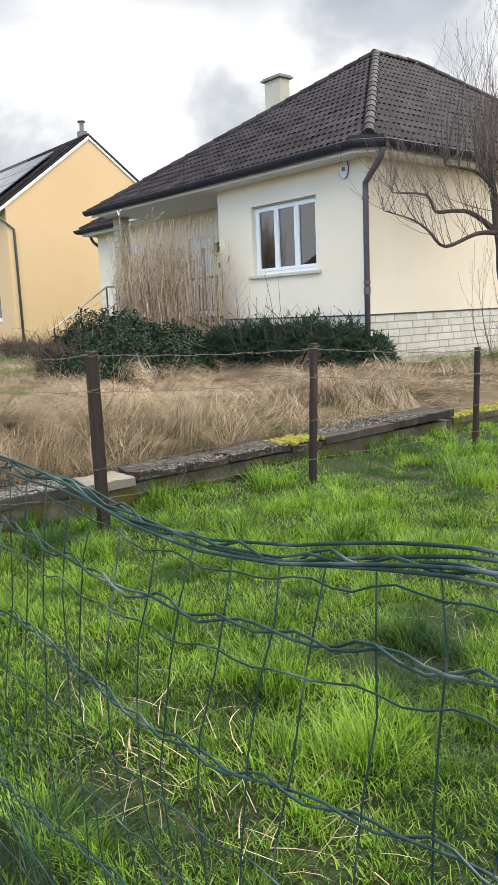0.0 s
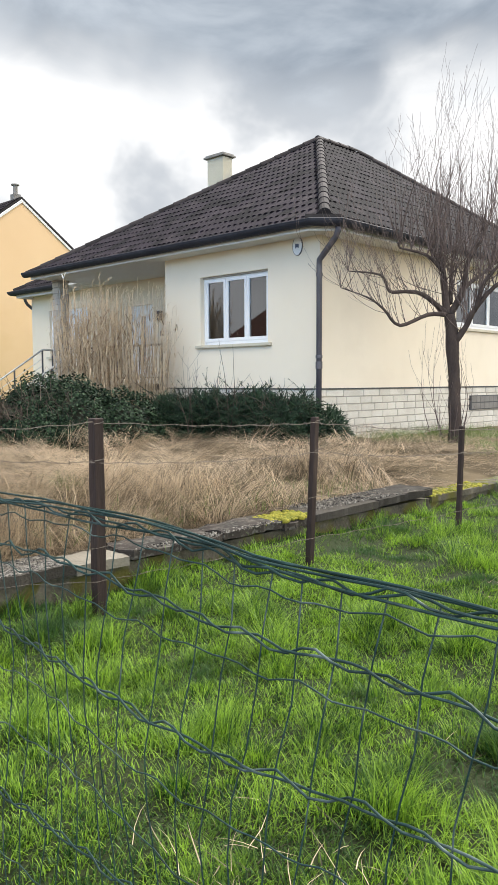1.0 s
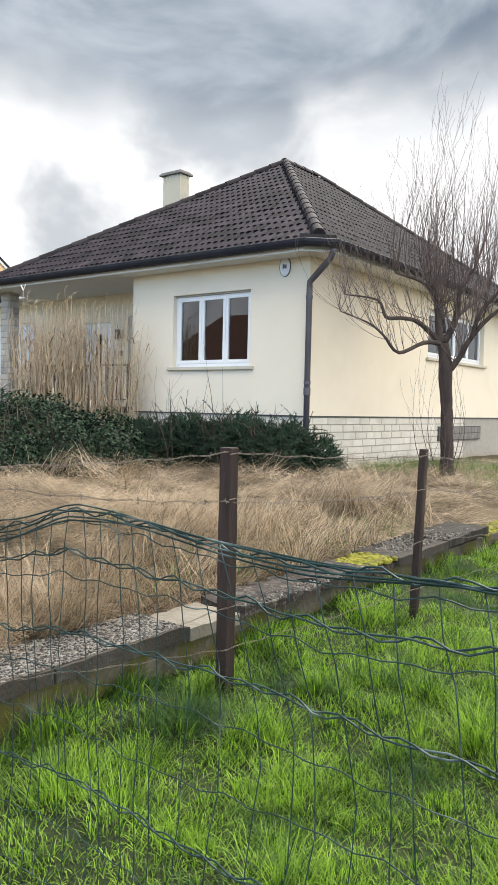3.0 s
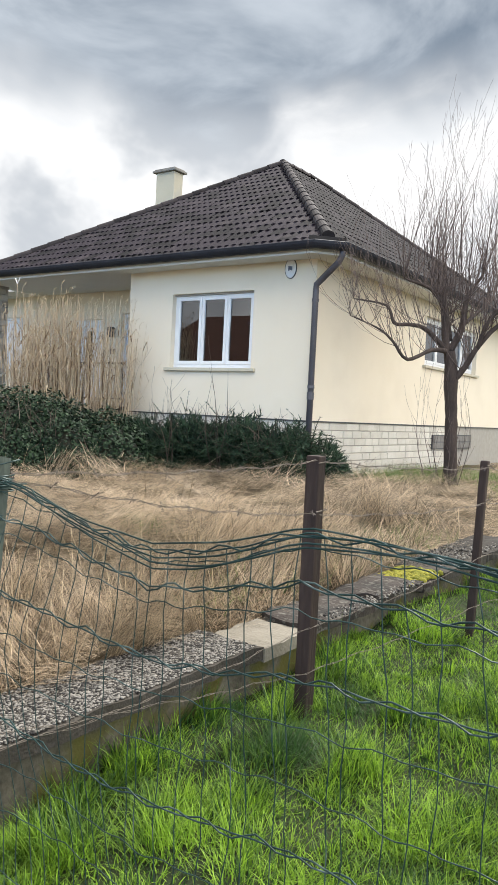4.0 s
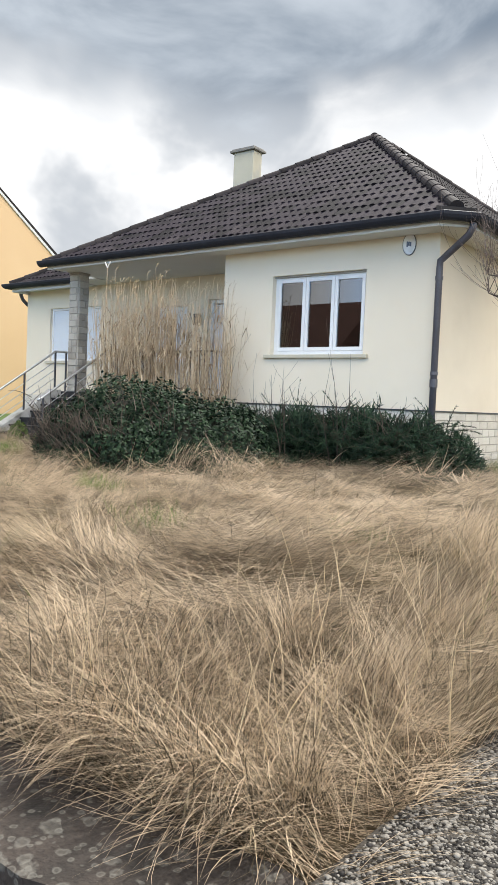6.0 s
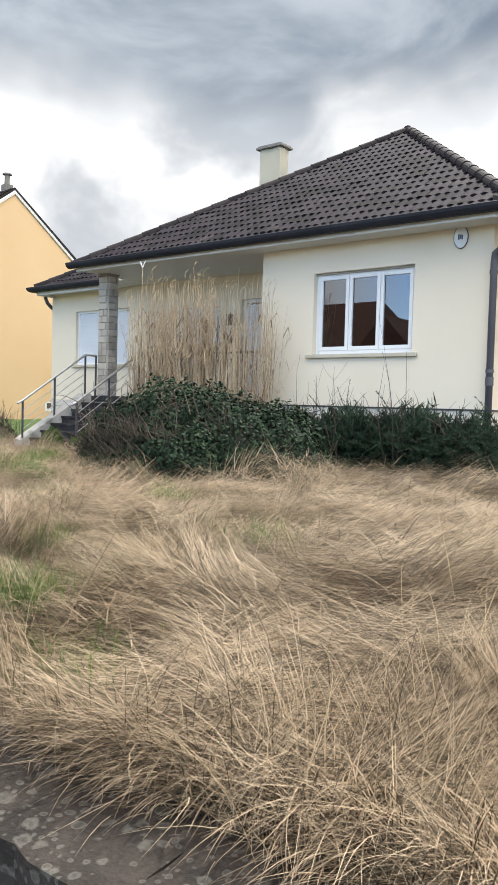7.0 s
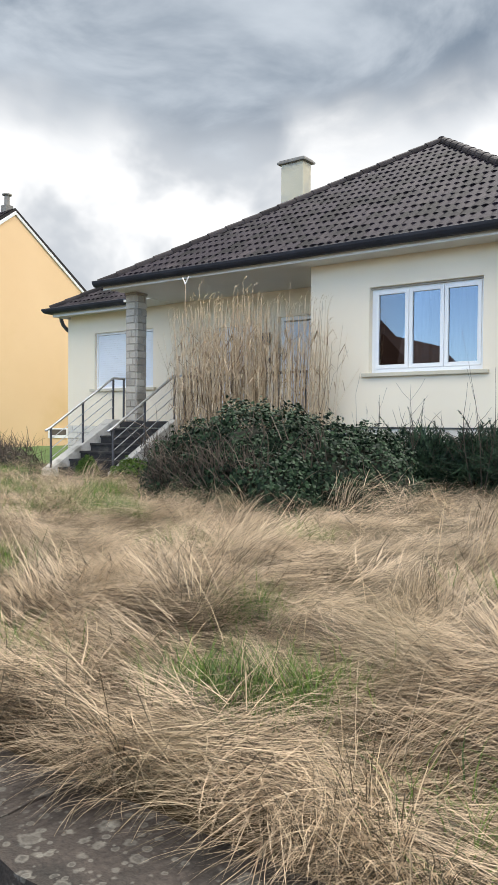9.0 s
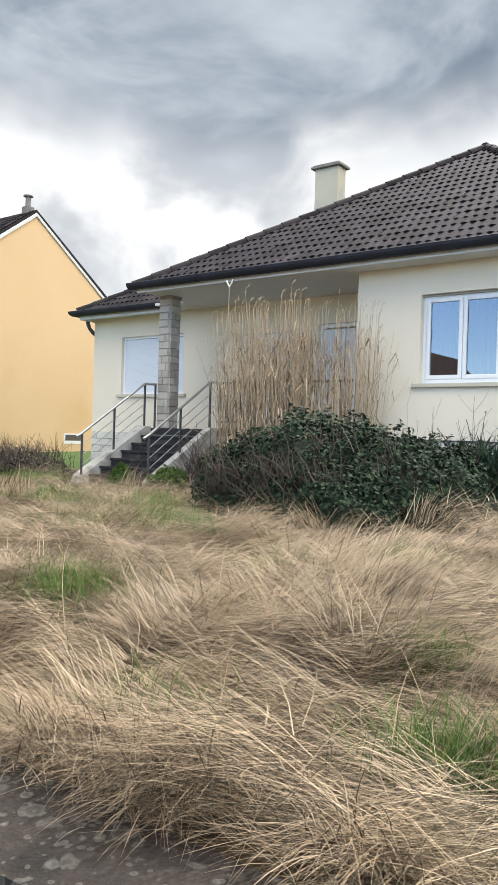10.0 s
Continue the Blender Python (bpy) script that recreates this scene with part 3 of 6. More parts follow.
part("wall", wall_mesh("wall", "y", YB - 0.30, 0.30, XL + 0.3, XR - 0.32, -0.2, Z_TOP), M["render"], house)
# inner floor and walls added behind the panes, coloured dark as unlit rooms
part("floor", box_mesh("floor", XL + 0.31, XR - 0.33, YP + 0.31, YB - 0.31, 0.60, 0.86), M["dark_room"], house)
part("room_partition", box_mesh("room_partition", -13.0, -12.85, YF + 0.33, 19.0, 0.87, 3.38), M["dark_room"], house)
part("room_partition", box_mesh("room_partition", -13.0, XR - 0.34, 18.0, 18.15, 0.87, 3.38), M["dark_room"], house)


def stone_courses(parent, axis, plane, out, u0, u1, z0, z1, rows, length, mat, name="stone", seed=1, jitter=0.006):
    """Courses of stones on a face; each stone is an object on one of a few shared meshes."""
    rnd = random.Random(seed)
    h = (z1 - z0) / rows
    meshes = {}
    for r in range(rows):
        u = u0 - rnd.random() * length * 0.5
        while u < u1:
            w = length * rnd.choice((0.7, 0.85, 1.0, 1.2, 1.45))
            a, c = max(u, u0), min(u + w, u1)
            u += w
            if c - a < 0.04:
                continue
            key = round(c - a, 2)
            if key not in meshes:
                b = Batch()
                g, d = 0.005, 0.022
                x1, y1 = key - g, h - g
                b.add([(g, 0, g), (x1, 0, g), (x1, 0, y1), (g, 0, y1), (g + 0.008, -d, g + 0.008), (x1 - 0.008, -d, g + 0.008), (x1 - 0.008, -d, y1 - 0.008), (g + 0.008, -d, y1 - 0.008)],
                      [(4, 5, 6, 7), (0, 1, 5, 4), (1, 2, 6, 5), (2, 3, 7, 6), (3, 0, 4, 7)])
                meshes[key] = b.mesh(name)
            off = rnd.uniform(0, jitter)
            if axis == "y":
                m = pose(a, plane + off, z0 + r * h)
            else:
                m = pose(plane - off, a, z0 + r * h, 0, 0, 90)
            part(name, meshes[key], mat, parent, m=m)


def casement(parent, axis, plane, u0, u1, z0, z1, lights, sill_out, name="window", curtain=True):
    """A plastic window with its frame, mullions, sashes and panes; plane is the frame's outer face; + of the axis is inward for y, outward for x."""
    s = 1 if axis == "y" else -1

    def bx(b, a, c, d, e, t0, t1):
        lo, hi = sorted((plane + s * t0, plane + s * t1))
        b.box(a, c, lo, hi, d, e) if axis == "y" else b.box(lo, hi, a, c, d, e)
    fw, sw = 0.055, 0.06
    b = Batch()
    bx(b, u0, u0 + fw, z0, z1, 0, 0.07)
    bx(b, u1 - fw, u1, z0, z1, 0, 0.07)
    bx(b, u0 + fw, u1 - fw, z1 - fw, z1, 0, 0.07)
    bx(b, u0 + fw, u1 - fw, z0, z0 + fw + 0.02, 0, 0.07)
    win = part(name, b.mesh("window_frame", 0.006), M["pvc"], parent, "white plastic casement window")
    w = (u1 - u0 - 2 * fw) / lights
    for i in range(lights):
        a, c = u0 + fw + i * w, u0 + fw + (i + 1) * w
        d, e = z0 + fw + 0.02, z1 - fw
        b = Batch()
        bx(b, a + 0.003, a + sw, d, e, -0.012, 0.05)
        bx(b, c - sw, c - 0.003, d, e, -0.012, 0.05)
        bx(b, a + sw, c - sw, d, d + sw, -0.012, 0.05)
        bx(b, a + sw, c - sw, e - sw, e, -0.012, 0.05)
        part("sash", b.mesh("sash", 0.008), M["pvc"], win)
        b = Batch()
        bx(b, a + sw, c - sw, d + sw, e - sw, 0.018, 0.022)
        pane = part("pane", b.mesh("pane"), M["glass"], win, "reflecting window pane")
        pane.visible_shadow = False
    b = Batch()
    bx(b, u0 - 0.10, u1 + 0.10, z0 - 0.055, z0 + 0.004, -sill_out, 0.03)
    part("sill", b.mesh("sill", 0.01), M["sill"], win, "cream stone sill")
    if curtain:
        b = Batch()
        n = 60
        for k, (a, c) in enumerate(((u0, (u0 + u1) / 2 - 0.01), ((u0 + u1) / 2 + 0.01, u1))):
            pts = []
            for i in range(n + 1):
                t = 0.16 + 0.025 * math.sin(i * 0.9 + k) + 0.01 * math.sin(i * 2.3)
                u = a + (c - a) * i / n
                q = plane + s * t
                pts.append(((u, q) if axis == "y" else (q, u)))
            vs = [(x, y, z) for x, y in pts for z in (z0, z1)]
            b.add(vs, [(2 * i, 2 * i + 2, 2 * i + 3, 2 * i + 1) for i in range(n)])
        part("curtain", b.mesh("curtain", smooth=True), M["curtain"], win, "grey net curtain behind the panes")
    return win


casement(house, "y", YF + 0.10, *WIN, 3, 0.17)
casement(house, "x", XR - 0.10, *SIDE_WIN, 4, 0.17)
part("lintel", box_mesh("lintel", WIN[0] - 0.004, WIN[1] + 0.004, YF + 0.06, YF + 0.10, WIN[3] - 0.03, WIN[3] + 0.003), M["mortar"], house, "dark shutter slot over the window")

# wing window, shut by a roller shutter
wing_window = part("window", wall_mesh("window_frame", "y", YP + 0.07, 0.06, *SHUT[:2], *SHUT[2:], [(SHUT[0] + 0.05, SHUT[1] - 0.05, SHUT[2] + 0.05, SHUT[3] - 0.05)]), M["pvc"], house, "window closed by a pale blue-white roller shutter")
slat = box_mesh("slat", 0, SHUT[1] - SHUT[0] - 0.1, 0, 0.012, 0.002, 0.050, 0.004)
for k in range(24):
    part("slat", slat, M["shutter"], wing_window, m=pose(SHUT[0] + 0.05, YP + 0.085, SHUT[2] + 0.05 + k * 0.0492))
part("sill", box_mesh("sill", SHUT[0] - 0.1, SHUT[1] + 0.1, YP - 0.07, YP + 0.1, SHUT[2] - 0.06, SHUT[2] + 0.003, 0.008), M["sill"], wing_window)


def door(parent, u0, u1, z0, z1, glazed):
    d = part("door", wall_mesh("door_frame", "y", YP + 0.10, 0.07, u0, u1, z0, z1, [(u0 + 0.07, u1 - 0.07, z0 + 0.02, z1 - 0.07)]), M["pvc"], parent, "white glazed front door" if glazed else "white door with a lowered shutter")
    a, c = u0 + 0.07, u1 - 0.07
    if glazed:
        hole = (a + 0.30, c - 0.36, z0 + 0.45, z1 - 0.25)
        part("leaf", wall_mesh("leaf", "y", YP + 0.115, 0.045, a, c, z0 + 0.02, z1 - 0.07, [hole]), M["pvc"], d)
        pane = part("pane", box_mesh("pane", hole[0], hole[1], YP + 0.13, YP + 0.135, hole[2], hole[3]), M["glass"], d)
        pane.visible_shadow = False
        b = Batch()
        b.tube([(c - 0.07, YP + 0.11, z0 + 1.05), (c - 0.07, YP + 0.06, z0 + 1.05), (c - 0.18, YP + 0.06, z0 + 1.05)], 0.011, 6)
        part("handle", b.mesh("handle"), M["steel"], d, "steel lever handle")
    else:
        s2 = box_mesh("slat", 0, c - a, 0, 0.012, 0.002, 0.050, 0.004)
        k = 0
        while z0 + 0.05 + k * 0.0492 < z1 - 0.12:
            part("slat", s2, M["shutter"], d, m=pose(a, YP + 0.12, z0 + 0.03 + k * 0.0492))
            k += 1
    return d


door(house, *DOOR, True)
door(house, *DOOR2, False)
b = Batch()
b.tube([(-15.06, YP - 0.005, 2.58), (-15.06, YP - 0.10, 2.58)], 0.03, 8)
b.box(-15.12, -15.0, YP - 0.16, YP - 0.06, 2.38, 2.60)
part("wall_lamp", b.mesh("wall_lamp", 0.01), M["rail_dark"], house, "small dark porch lantern")
part("letter_box", box_mesh("letter_box", -15.11, -15.01, YP - 0.05, YP - 0.002, 2.02, 2.13, 0.006), M["rail_dark"], house, "small black box by the door")

# plinth: core, stone courses on the street and garden faces
plinth = part("plinth", box_mesh("plinth", XP + 0.02, XR - 0.025, YF + 0.025, YB - 0.02, -0.35, Z_PLINTH - 0.012), M["mortar"], house, "pale stone-clad plinth")
part("plinth", box_mesh("plinth", XL + 0.02, XP + 0.015, YP - 0.012, YP + 0.25, -0.35, Z_PLINTH - 0.02), M["mortar"], house, "pale stone-clad plinth")
# thin dark strip where the wall meets the plinth
part("drip_edge", box_mesh("drip_edge", XP - 0.01, XR + 0.018, YF - 0.018, YF + 0.2, Z_PLINTH - 0.014, Z_PLINTH + 0.004), M["rail_dark"], house)
part("drip_edge", box_mesh("drip_edge", XR - 0.2, XR + 0.018, YF + 0.2, YB, Z_PLINTH - 0.014, Z_PLINTH + 0.004), M["rail_dark"], house)

# porch: slab, ceiling, front face
porch = part("porch_floor", box_mesh("porch_floor", -17.60, XP + 0.01, YF - 0.15, YP - 0.013, Z_PORCH - 0.12, Z_PORCH, 0.008), M["slate"], house, "dark slate porch floor")
part("porch_base", box_mesh("porch_base", -17.55, XP + 0.019, YF - 0.10, YP - 0.014, -0.35, Z_PORCH - 0.121), M["render_dull"], house)
CH = 0.32                                         # the eaves' corner over the plaque is cut off at an angle


def flat_prism(outline, z0, z1):
    """A flat plate over an outline."""
    b = Batch()
    n = len(outline)
    b.add([(x, y, z) for z in (z0, z1) for x, y in outline], [tuple(range(n))[::-1], tuple(range(n, 2 * n))] + [(k, (k + 1) % n, n + (k + 1) % n, n + k) for k in range(n)])
    return b.mesh("plate")


SE = XR + 0.52
part("soffit", flat_prism([(-17.50, 13.19), (SE - CH, 13.19), (SE, 13.19 + CH), (SE, 24.8), (-17.50, 24.8)], Z_TOP, Z_TOP + 0.05), M["soffit"], house, "pale painted soffit")
part("soffit", box_mesh("soffit", XL + 0.10, -18.30, 14.70, 15.19, Z_TOP - 0.03, Z_TOP + 0.02), M["soffit"], house, "pale painted soffit")
part("soffit", box_mesh("soffit", -18.299, -17.501, 14.45, 15.19, Z_TOP - 0.01, Z_TOP + 0.04), M["soffit"], house, "pale painted soffit")
b = Batch()
b.box(-17.52, SE - CH, 13.165, 13.19, Z_TOP - 0.03, Z_TOP + 0.09)
b.box(SE, SE + 0.025, 13.19 + CH, 24.8, Z_TOP - 0.03, Z_TOP + 0.085)
b.add([(x, y, z) for z in (Z_TOP - 0.03, Z_TOP + 0.085) for x, y in ((SE - CH, 13.165), (SE + 0.025, 13.19 + CH), (SE, 13.19 + CH), (SE - CH, 13.19))],
      [(3, 2, 1, 0), (4, 5, 6, 7), (0, 1, 5, 4), (1, 2, 6, 5), (2, 3, 7, 6), (3, 0, 4, 7)])
b.box(-17.525, -17.50, 13.19, 24.8, Z_TOP + 0.002, Z_TOP + 0.14)
part("fascia", b.mesh("fascia"), M["soffit"], house, "cream fascia board")
b = Batch()
b.box(XL + 0.075, -18.30, 14.675, 14.70, Z_TOP - 0.10, Z_TOP + 0.10)
b.box(XL + 0.07, XL + 0.095, 14.70, 15.19, Z_TOP - 0.10, Z_TOP + 0.10)
part("fascia", b.mesh("fascia"), M["soffit"], house, "cream fascia board")

# stone pillar
pillar = part("pillar", box_mesh("pillar", -17.48, -17.20, 13.74, 14.01, Z_PORCH, Z_TOP), M["mortar"], house, "square porch pillar of grey stone")
part("pillar_cap", box_mesh("pillar_cap", -17.49, -17.174, 13.714, 14.02, Z_TOP - 0.05, Z_TOP - 0.003, 0.006), M["pillar"], pillar)


# gutters and downpipe
def gutter(path, r=0.108):
    b = Batch()
    prof = [(r * math.cos(a), r * math.sin(a)) for a in [math.pi + math.pi * k / 8 for k in range(9)]]
    prof += [(r * 0.86 * math.cos(a), 0.01 + r * 0.86 * math.sin(a)) for a in [2 * math.pi - math.pi * k / 8 for k in range(9)]]
    prof = [(-r, 0.0)] + prof[1:]
    pts = [Vector(p) for p in path]
    rings = []
    for i, p in enumerate(pts):
        d0 = (pts[i] - pts[i - 1]).normalized() if i else (pts[1] - pts[0]).normalized()
        d1 = (pts[i + 1] - pts[i]).normalized() if i < len(pts) - 1 else d0
        out = Vector((d0.y, -d0.x, 0)) + Vector((d1.y, -d1.x, 0))
        out = out.normalized() / max(0.4, math.sqrt((1 + d0.dot(d1)) / 2))
        rings.append([p + out * u + Vector((0, 0, z)) for u, z in prof])
    n = len(prof)
    vs = [v for ring in rings for v in ring]
    fs = [(i * n + k, i * n + (k + 1) % n, (i + 1) * n + (k + 1) % n, (i + 1) * n + k) for i in range(len(pts) - 1) for k in range(n)]
    fs += [tuple(range(n)), tuple((len(pts) - 1) * n + k for k in range(n))]
    b.add(vs, fs)
    return b.mesh("gutter")


ZG = 3.52
main_gutter = part("gutter", gutter([(-17.62, 13.07, ZG), (-8.46 - CH, 13.07, ZG), (-8.46, 13.07 + CH, ZG), (-8.46, 24.9, ZG)]), M["gutter"], house, "dark half-round gutter")
part("gutter", gutter([(XL + 0.01, 24.8, ZG - 0.05), (XL + 0.01, 14.58, ZG - 0.05), (-18.30, 14.58, ZG - 0.05)]), M["gutter"], house, "dark half-round gutter")
b = Batch()
bracket = box_mesh("bracket", 0, 0.02, 12.965, 13.16, ZG + 0.001, ZG + 0.006)
for k in range(13):
    part("bracket", bracket, M["gutter"], main_gutter, m=pose(-17.3 + k * 0.66, 0, 0))
PX, PY = -9.06, 13.635
b = Batch()
b.tube([(-8.50, 13.42, 3.46), (-8.50, 13.42, 3.36), (-8.56, 13.43, 3.26), (-8.92, 13.58, 3.05), (-9.05, 13.625, 2.97), (PX, PY, 2.85), (PX, PY, -0.2)], 0.05, 12)
pipe = part("downpipe", b.mesh("downpipe", smooth=True), M["pipe"], house, "brown downpipe with a swan-neck bend")
for z, h in ((2.7, 0.05), (1.32, 0.05), (1.14, 0.12)):
    b = Batch()
    b.tube([(PX, PY, z), (PX, PY, z + h)], 0.059, 12)
    part("pipe_clip", b.mesh("pipe_clip"), M["pipe"], pipe)
b = Batch()
b.tube([(XL + 0.0, 14.98, 3.36), (XL - 0.01, 15.0, 3.27), (XL - 0.04, 15.08, 3.17), (XL - 0.07, 15.22, 3.08), (XL - 0.07, 15.42, 2.98), (XL - 0.07, 15.46, 2.8), (XL - 0.07, 15.46, 0)], 0.045, 10)
part("downpipe", b.mesh("downpipe", smooth=True), M["pipe"], house, "brown downpipe")

# chimney
b = Batch()
b.box(-17.27, -16.63, 18.76, 19.12, 3.5, 7.24)
chimney = part("chimney", b.mesh("chimney", 0.015), M["chimney"], house, "pale rendered chimney with a dark slab")
b = Batch()
b.box(-17.35, -16.55, 18.68, 19.20, 7.24, 7.295)
b.box(-17.31, -16.59, 18.72, 19.16, 7.295, 7.335)
part("chimney_slab", b.mesh("chimney_slab", 0.012), M["slab"], chimney)

# plaque on the front wall
b = Batch()
ring = [(0.105 * math.cos(a), 0.16 * math.sin(a)) for a in [2 * math.pi * k / 40 for k in range(40)]]
vs = [(-9.585 + u * s, YF - d, 3.27 + w * s) for s, d in ((1.0, 0.0), (1.0, 0.02), (0.9, 0.032), (0.84, 0.026)) for u, w in ring]
b.add(vs, [(i * 40 + k, i * 40 + (k + 1) % 40, (i + 1) * 40 + (k + 1) % 40, (i + 1) * 40 + k) for i in range(3) for k in range(40)] + [tuple(120 + k for k in range(40))])
plaque = part("wall_plaque", b.mesh("wall_plaque", smooth=True), M["sign"], house, "white oval enamel plaque")
b = Batch()
b.box(-9.625, -9.605, YF - 0.032, YF - 0.026, 3.23, 3.31)
b.box(-9.60, -9.575, YF - 0.032, YF - 0.026, 3.245, 3.305)
b.box(-9.57, -9.55, YF - 0.032, YF - 0.026, 3.235, 3.30)
part("marks", b.mesh("marks"), M["ink"], plaque)
b = Batch()
vs = [(-9.585 + u * f, YF - d, 3.27 + w * f) for f, d in ((1.035, 0.0), (1.035, 0.026), (1.0, 0.028), (1.0, 0.0)) for u, w in ring]
b.add(vs, [(i * 40 + k, i * 40 + (k + 1) % 40, (i + 1) * 40 + (k + 1) % 40, (i + 1) * 40 + k) for i in range(3) for k in range(40)])
part("rim", b.mesh("rim", smooth=True), M["pipe"], plaque, "thin grey rim")

# grille of glass blocks in the side plinth
vent = part("vent_grille", box_mesh("vent_grille", XR - 0.02, XR + 0.026, 19.0, 21.5, 0.28, 0.60), M["rail_dark"], house, "dark ventilation grille in the plinth")
bar = box_mesh("bar", 0, 0.012, 0, 0.19, 0, 0.13, 0.004)
for i in range(12):
    for j in range(2):
        part("block", bar, M["slab"], vent, m=pose(XR + 0.022, 19.05 + i * 0.205, 0.30 + j * 0.15))

# ---- stairs to the porch ----
stairs = thing("porch_stairs", (-16.6, 12.5, 0), "dark slate steps between pale concrete cheeks, with steel rails", "stairs")
SX0, SX1 = -17.55, -15.85
STEPS, RISE, RUN = 7, 0.14, 0.25
YS = YF - 0.155
for k in range(STEPS - 1):
    top = Z_PORCH - RISE * (k + 1)
    y1 = YS - RUN * k
    b = Batch()
    b.box(SX0 + 0.12, SX1 - 0.12, y1 - RUN, y1 - 0.001, -0.30, top - 0.04)
    b.box(SX0 + 0.12, SX1 - 0.12, y1 - RUN - 0.03, y1 - 0.001, top - 0.039, top)
    part("step", b.mesh("step", 0.006), M["slate"], stairs)
for x, wide in ((SX0 - 0.12, 0.23), (SX1 - 0.11, 0.13)):
    y0, y1 = YS - 1.68, YS
    b = Batch()
    prof = [(y1, -0.3), (y1, Z_PORCH + 0.03), (y1 - 0.15, Z_PORCH + 0.03), (y0, 0.0), (y0, -0.3)]
    n = len(prof)
    b.add([(xx, y, z) for xx in (x, x + wide) for y, z in prof], [tuple(range(n)), tuple(range(n, 2 * n))] + [(k, (k + 1) % n, n + (k + 1) % n, n + k) for k in range(n)])
    part("stair_cheek", b.mesh("stair_cheek", 0.008), M["stair_side"], stairs, "pale concrete stair cheek")


def handrail(x, label):
    rail = thing("stair_rail", (x, 12.6, 0.2), label, "handrail", "stair rails")
    low, mid, high = (11.92, 0.74), (12.66, 1.22), (13.42, 1.70)
    b = Batch()
    b.tube([(x, low[0] - 0.12, low[1] - 0.05), (x, low[0], low[1] + 0.01), (x, high[0], high[1] + 0.01), (x, high[0] + 0.30, high[1] + 0.01)], 0.023, 10)
    part("top_rail", b.mesh("top_rail", smooth=True), M["steel"], rail, "brushed steel top rail")
    for (y, z), foot in ((low, 0.0), (mid, 0.42), (high, 0.88), ((high[0] + 0.28, high[1]), 0.88)):
        b = Batch()
        b.tube([(x, y, foot - 0.05), (x, y, z)], 0.021, 8)
        part("post", b.mesh("post"), M["rail_dark"], rail)
    for d in (0.2, 0.37, 0.54):
        b = Batch()
        b.tube([(x, low[0], low[1] - d), (x, high[0], high[1] - d)], 0.008, 6)
        part("rail_bar", b.mesh("rail_bar"), M["steel"], rail)


handrail(SX0 + 0.05, "brushed steel stair rail on dark posts by the pillar")
handrail(SX1 - 0.05, "brushed steel stair rail on dark posts by the reeds")
balustrade = thing("porch_railing", (-14.4, YF - 0.08, Z_PORCH), "dark steel porch railing with thin upright bars", "railing")
b = Batch()
b.tube([(SX1, YF - 0.08, 1.70), (XP - 0.01, YF - 0.08, 1.70)], 0.022, 8)
part("top_rail", b.mesh("top_rail"), M["rail_dark"], balustrade)
b = Batch()
b.tube([(SX1, YF - 0.08, 1.02), (XP - 0.01, YF - 0.08, 1.02)], 0.015, 8)
part("bottom_rail", b.mesh("bottom_rail"), M["rail_dark"], balustrade)
b = Batch()
b.tube([(0, 0, 1.02), (0, 0, 1.70)], 0.008, 6)
upright = b.mesh("bar")
for k in range(22):
    part("bar", upright, M["rail_dark"], balustrade, m=pose(SX1 + 0.1 + k * 0.112, YF - 0.08, 0))
for x in (SX1, XP - 0.04):
    b = Batch()
    b.tube([(x, YF - 0.08, Z_PORCH), (x, YF - 0.08, 1.69)], 0.02, 8)
    part("post", b.mesh("post"), M["rail_dark"], balustrade)

# ---- roofs ----
APEX0, APEX1 = Vector((-12.97, 18.50, 6.83)), Vector((-12.97, 20.05, 6.83))
EX0, EX1, EY0, EY1, EZ = -17.56, -8.52, 13.10, 24.88, 3.49
WX0, WY0, WZ = XL + 0.05, 14.63, 3.48
WAPEX = Vector((-17.2, 19.0, 6.05))
b = Batch()
d = 0.03
HF = 0.033                                        # how far up the hip the cut corner reaches
HIP = Vector((EX1, EY0, EZ)).lerp(APEX0, HF)
HIP.z = EZ - d
b.add([(EX0, EY0, EZ - d), (EX1 - CH, EY0, EZ - d), HIP, (EX1, EY0 + CH, EZ - d), (EX1, EY1, EZ - d), (EX0, EY1, EZ - d), APEX0 - Vector((0, 0, d)), APEX1 - Vector((0, 0, d))],
      [(0, 1, 2, 6), (2, 3, 4, 7, 6), (4, 5, 7), (5, 0, 6, 7), (5, 4, 3, 2, 1, 0)])
roof = part("roof", b.mesh("roof"), M["roof_under"], house, "dark brown-grey hipped roof of profiled tiles")
part("eaves_closer", flat_prism([(EX1 - CH - 0.05, EY0 - 0.05), (EX1 + 0.05, EY0 + CH + 0.05), (EX1 - 0.10, EY0 + CH + 0.10), (EX1 - CH - 0.10, EY0 + 0.10)], EZ - 0.03, EZ + 0.13), M["roof_under"], roof, "dark board closing the cut eaves corner")
b = Batch()
b.add([(WX0, WY0, WZ - d), (-14.5, WY0, WZ - d), (-14.5, 23.4, WZ - d), (WX0, 23.4, WZ - d), WAPEX - Vector((0, 0, d)), (-14.5, 19.0, 6.05 - d)], [(0, 1, 5, 4), (2, 3, 4, 5), (3, 0, 4), (1, 2, 5), (3, 2, 1, 0)])
wing_roof = part("wing_roof", b.mesh("wing_roof"), M["roof_under"], house, "lower dark tiled roof of the wing")

TW, TL = 0.30, 0.32


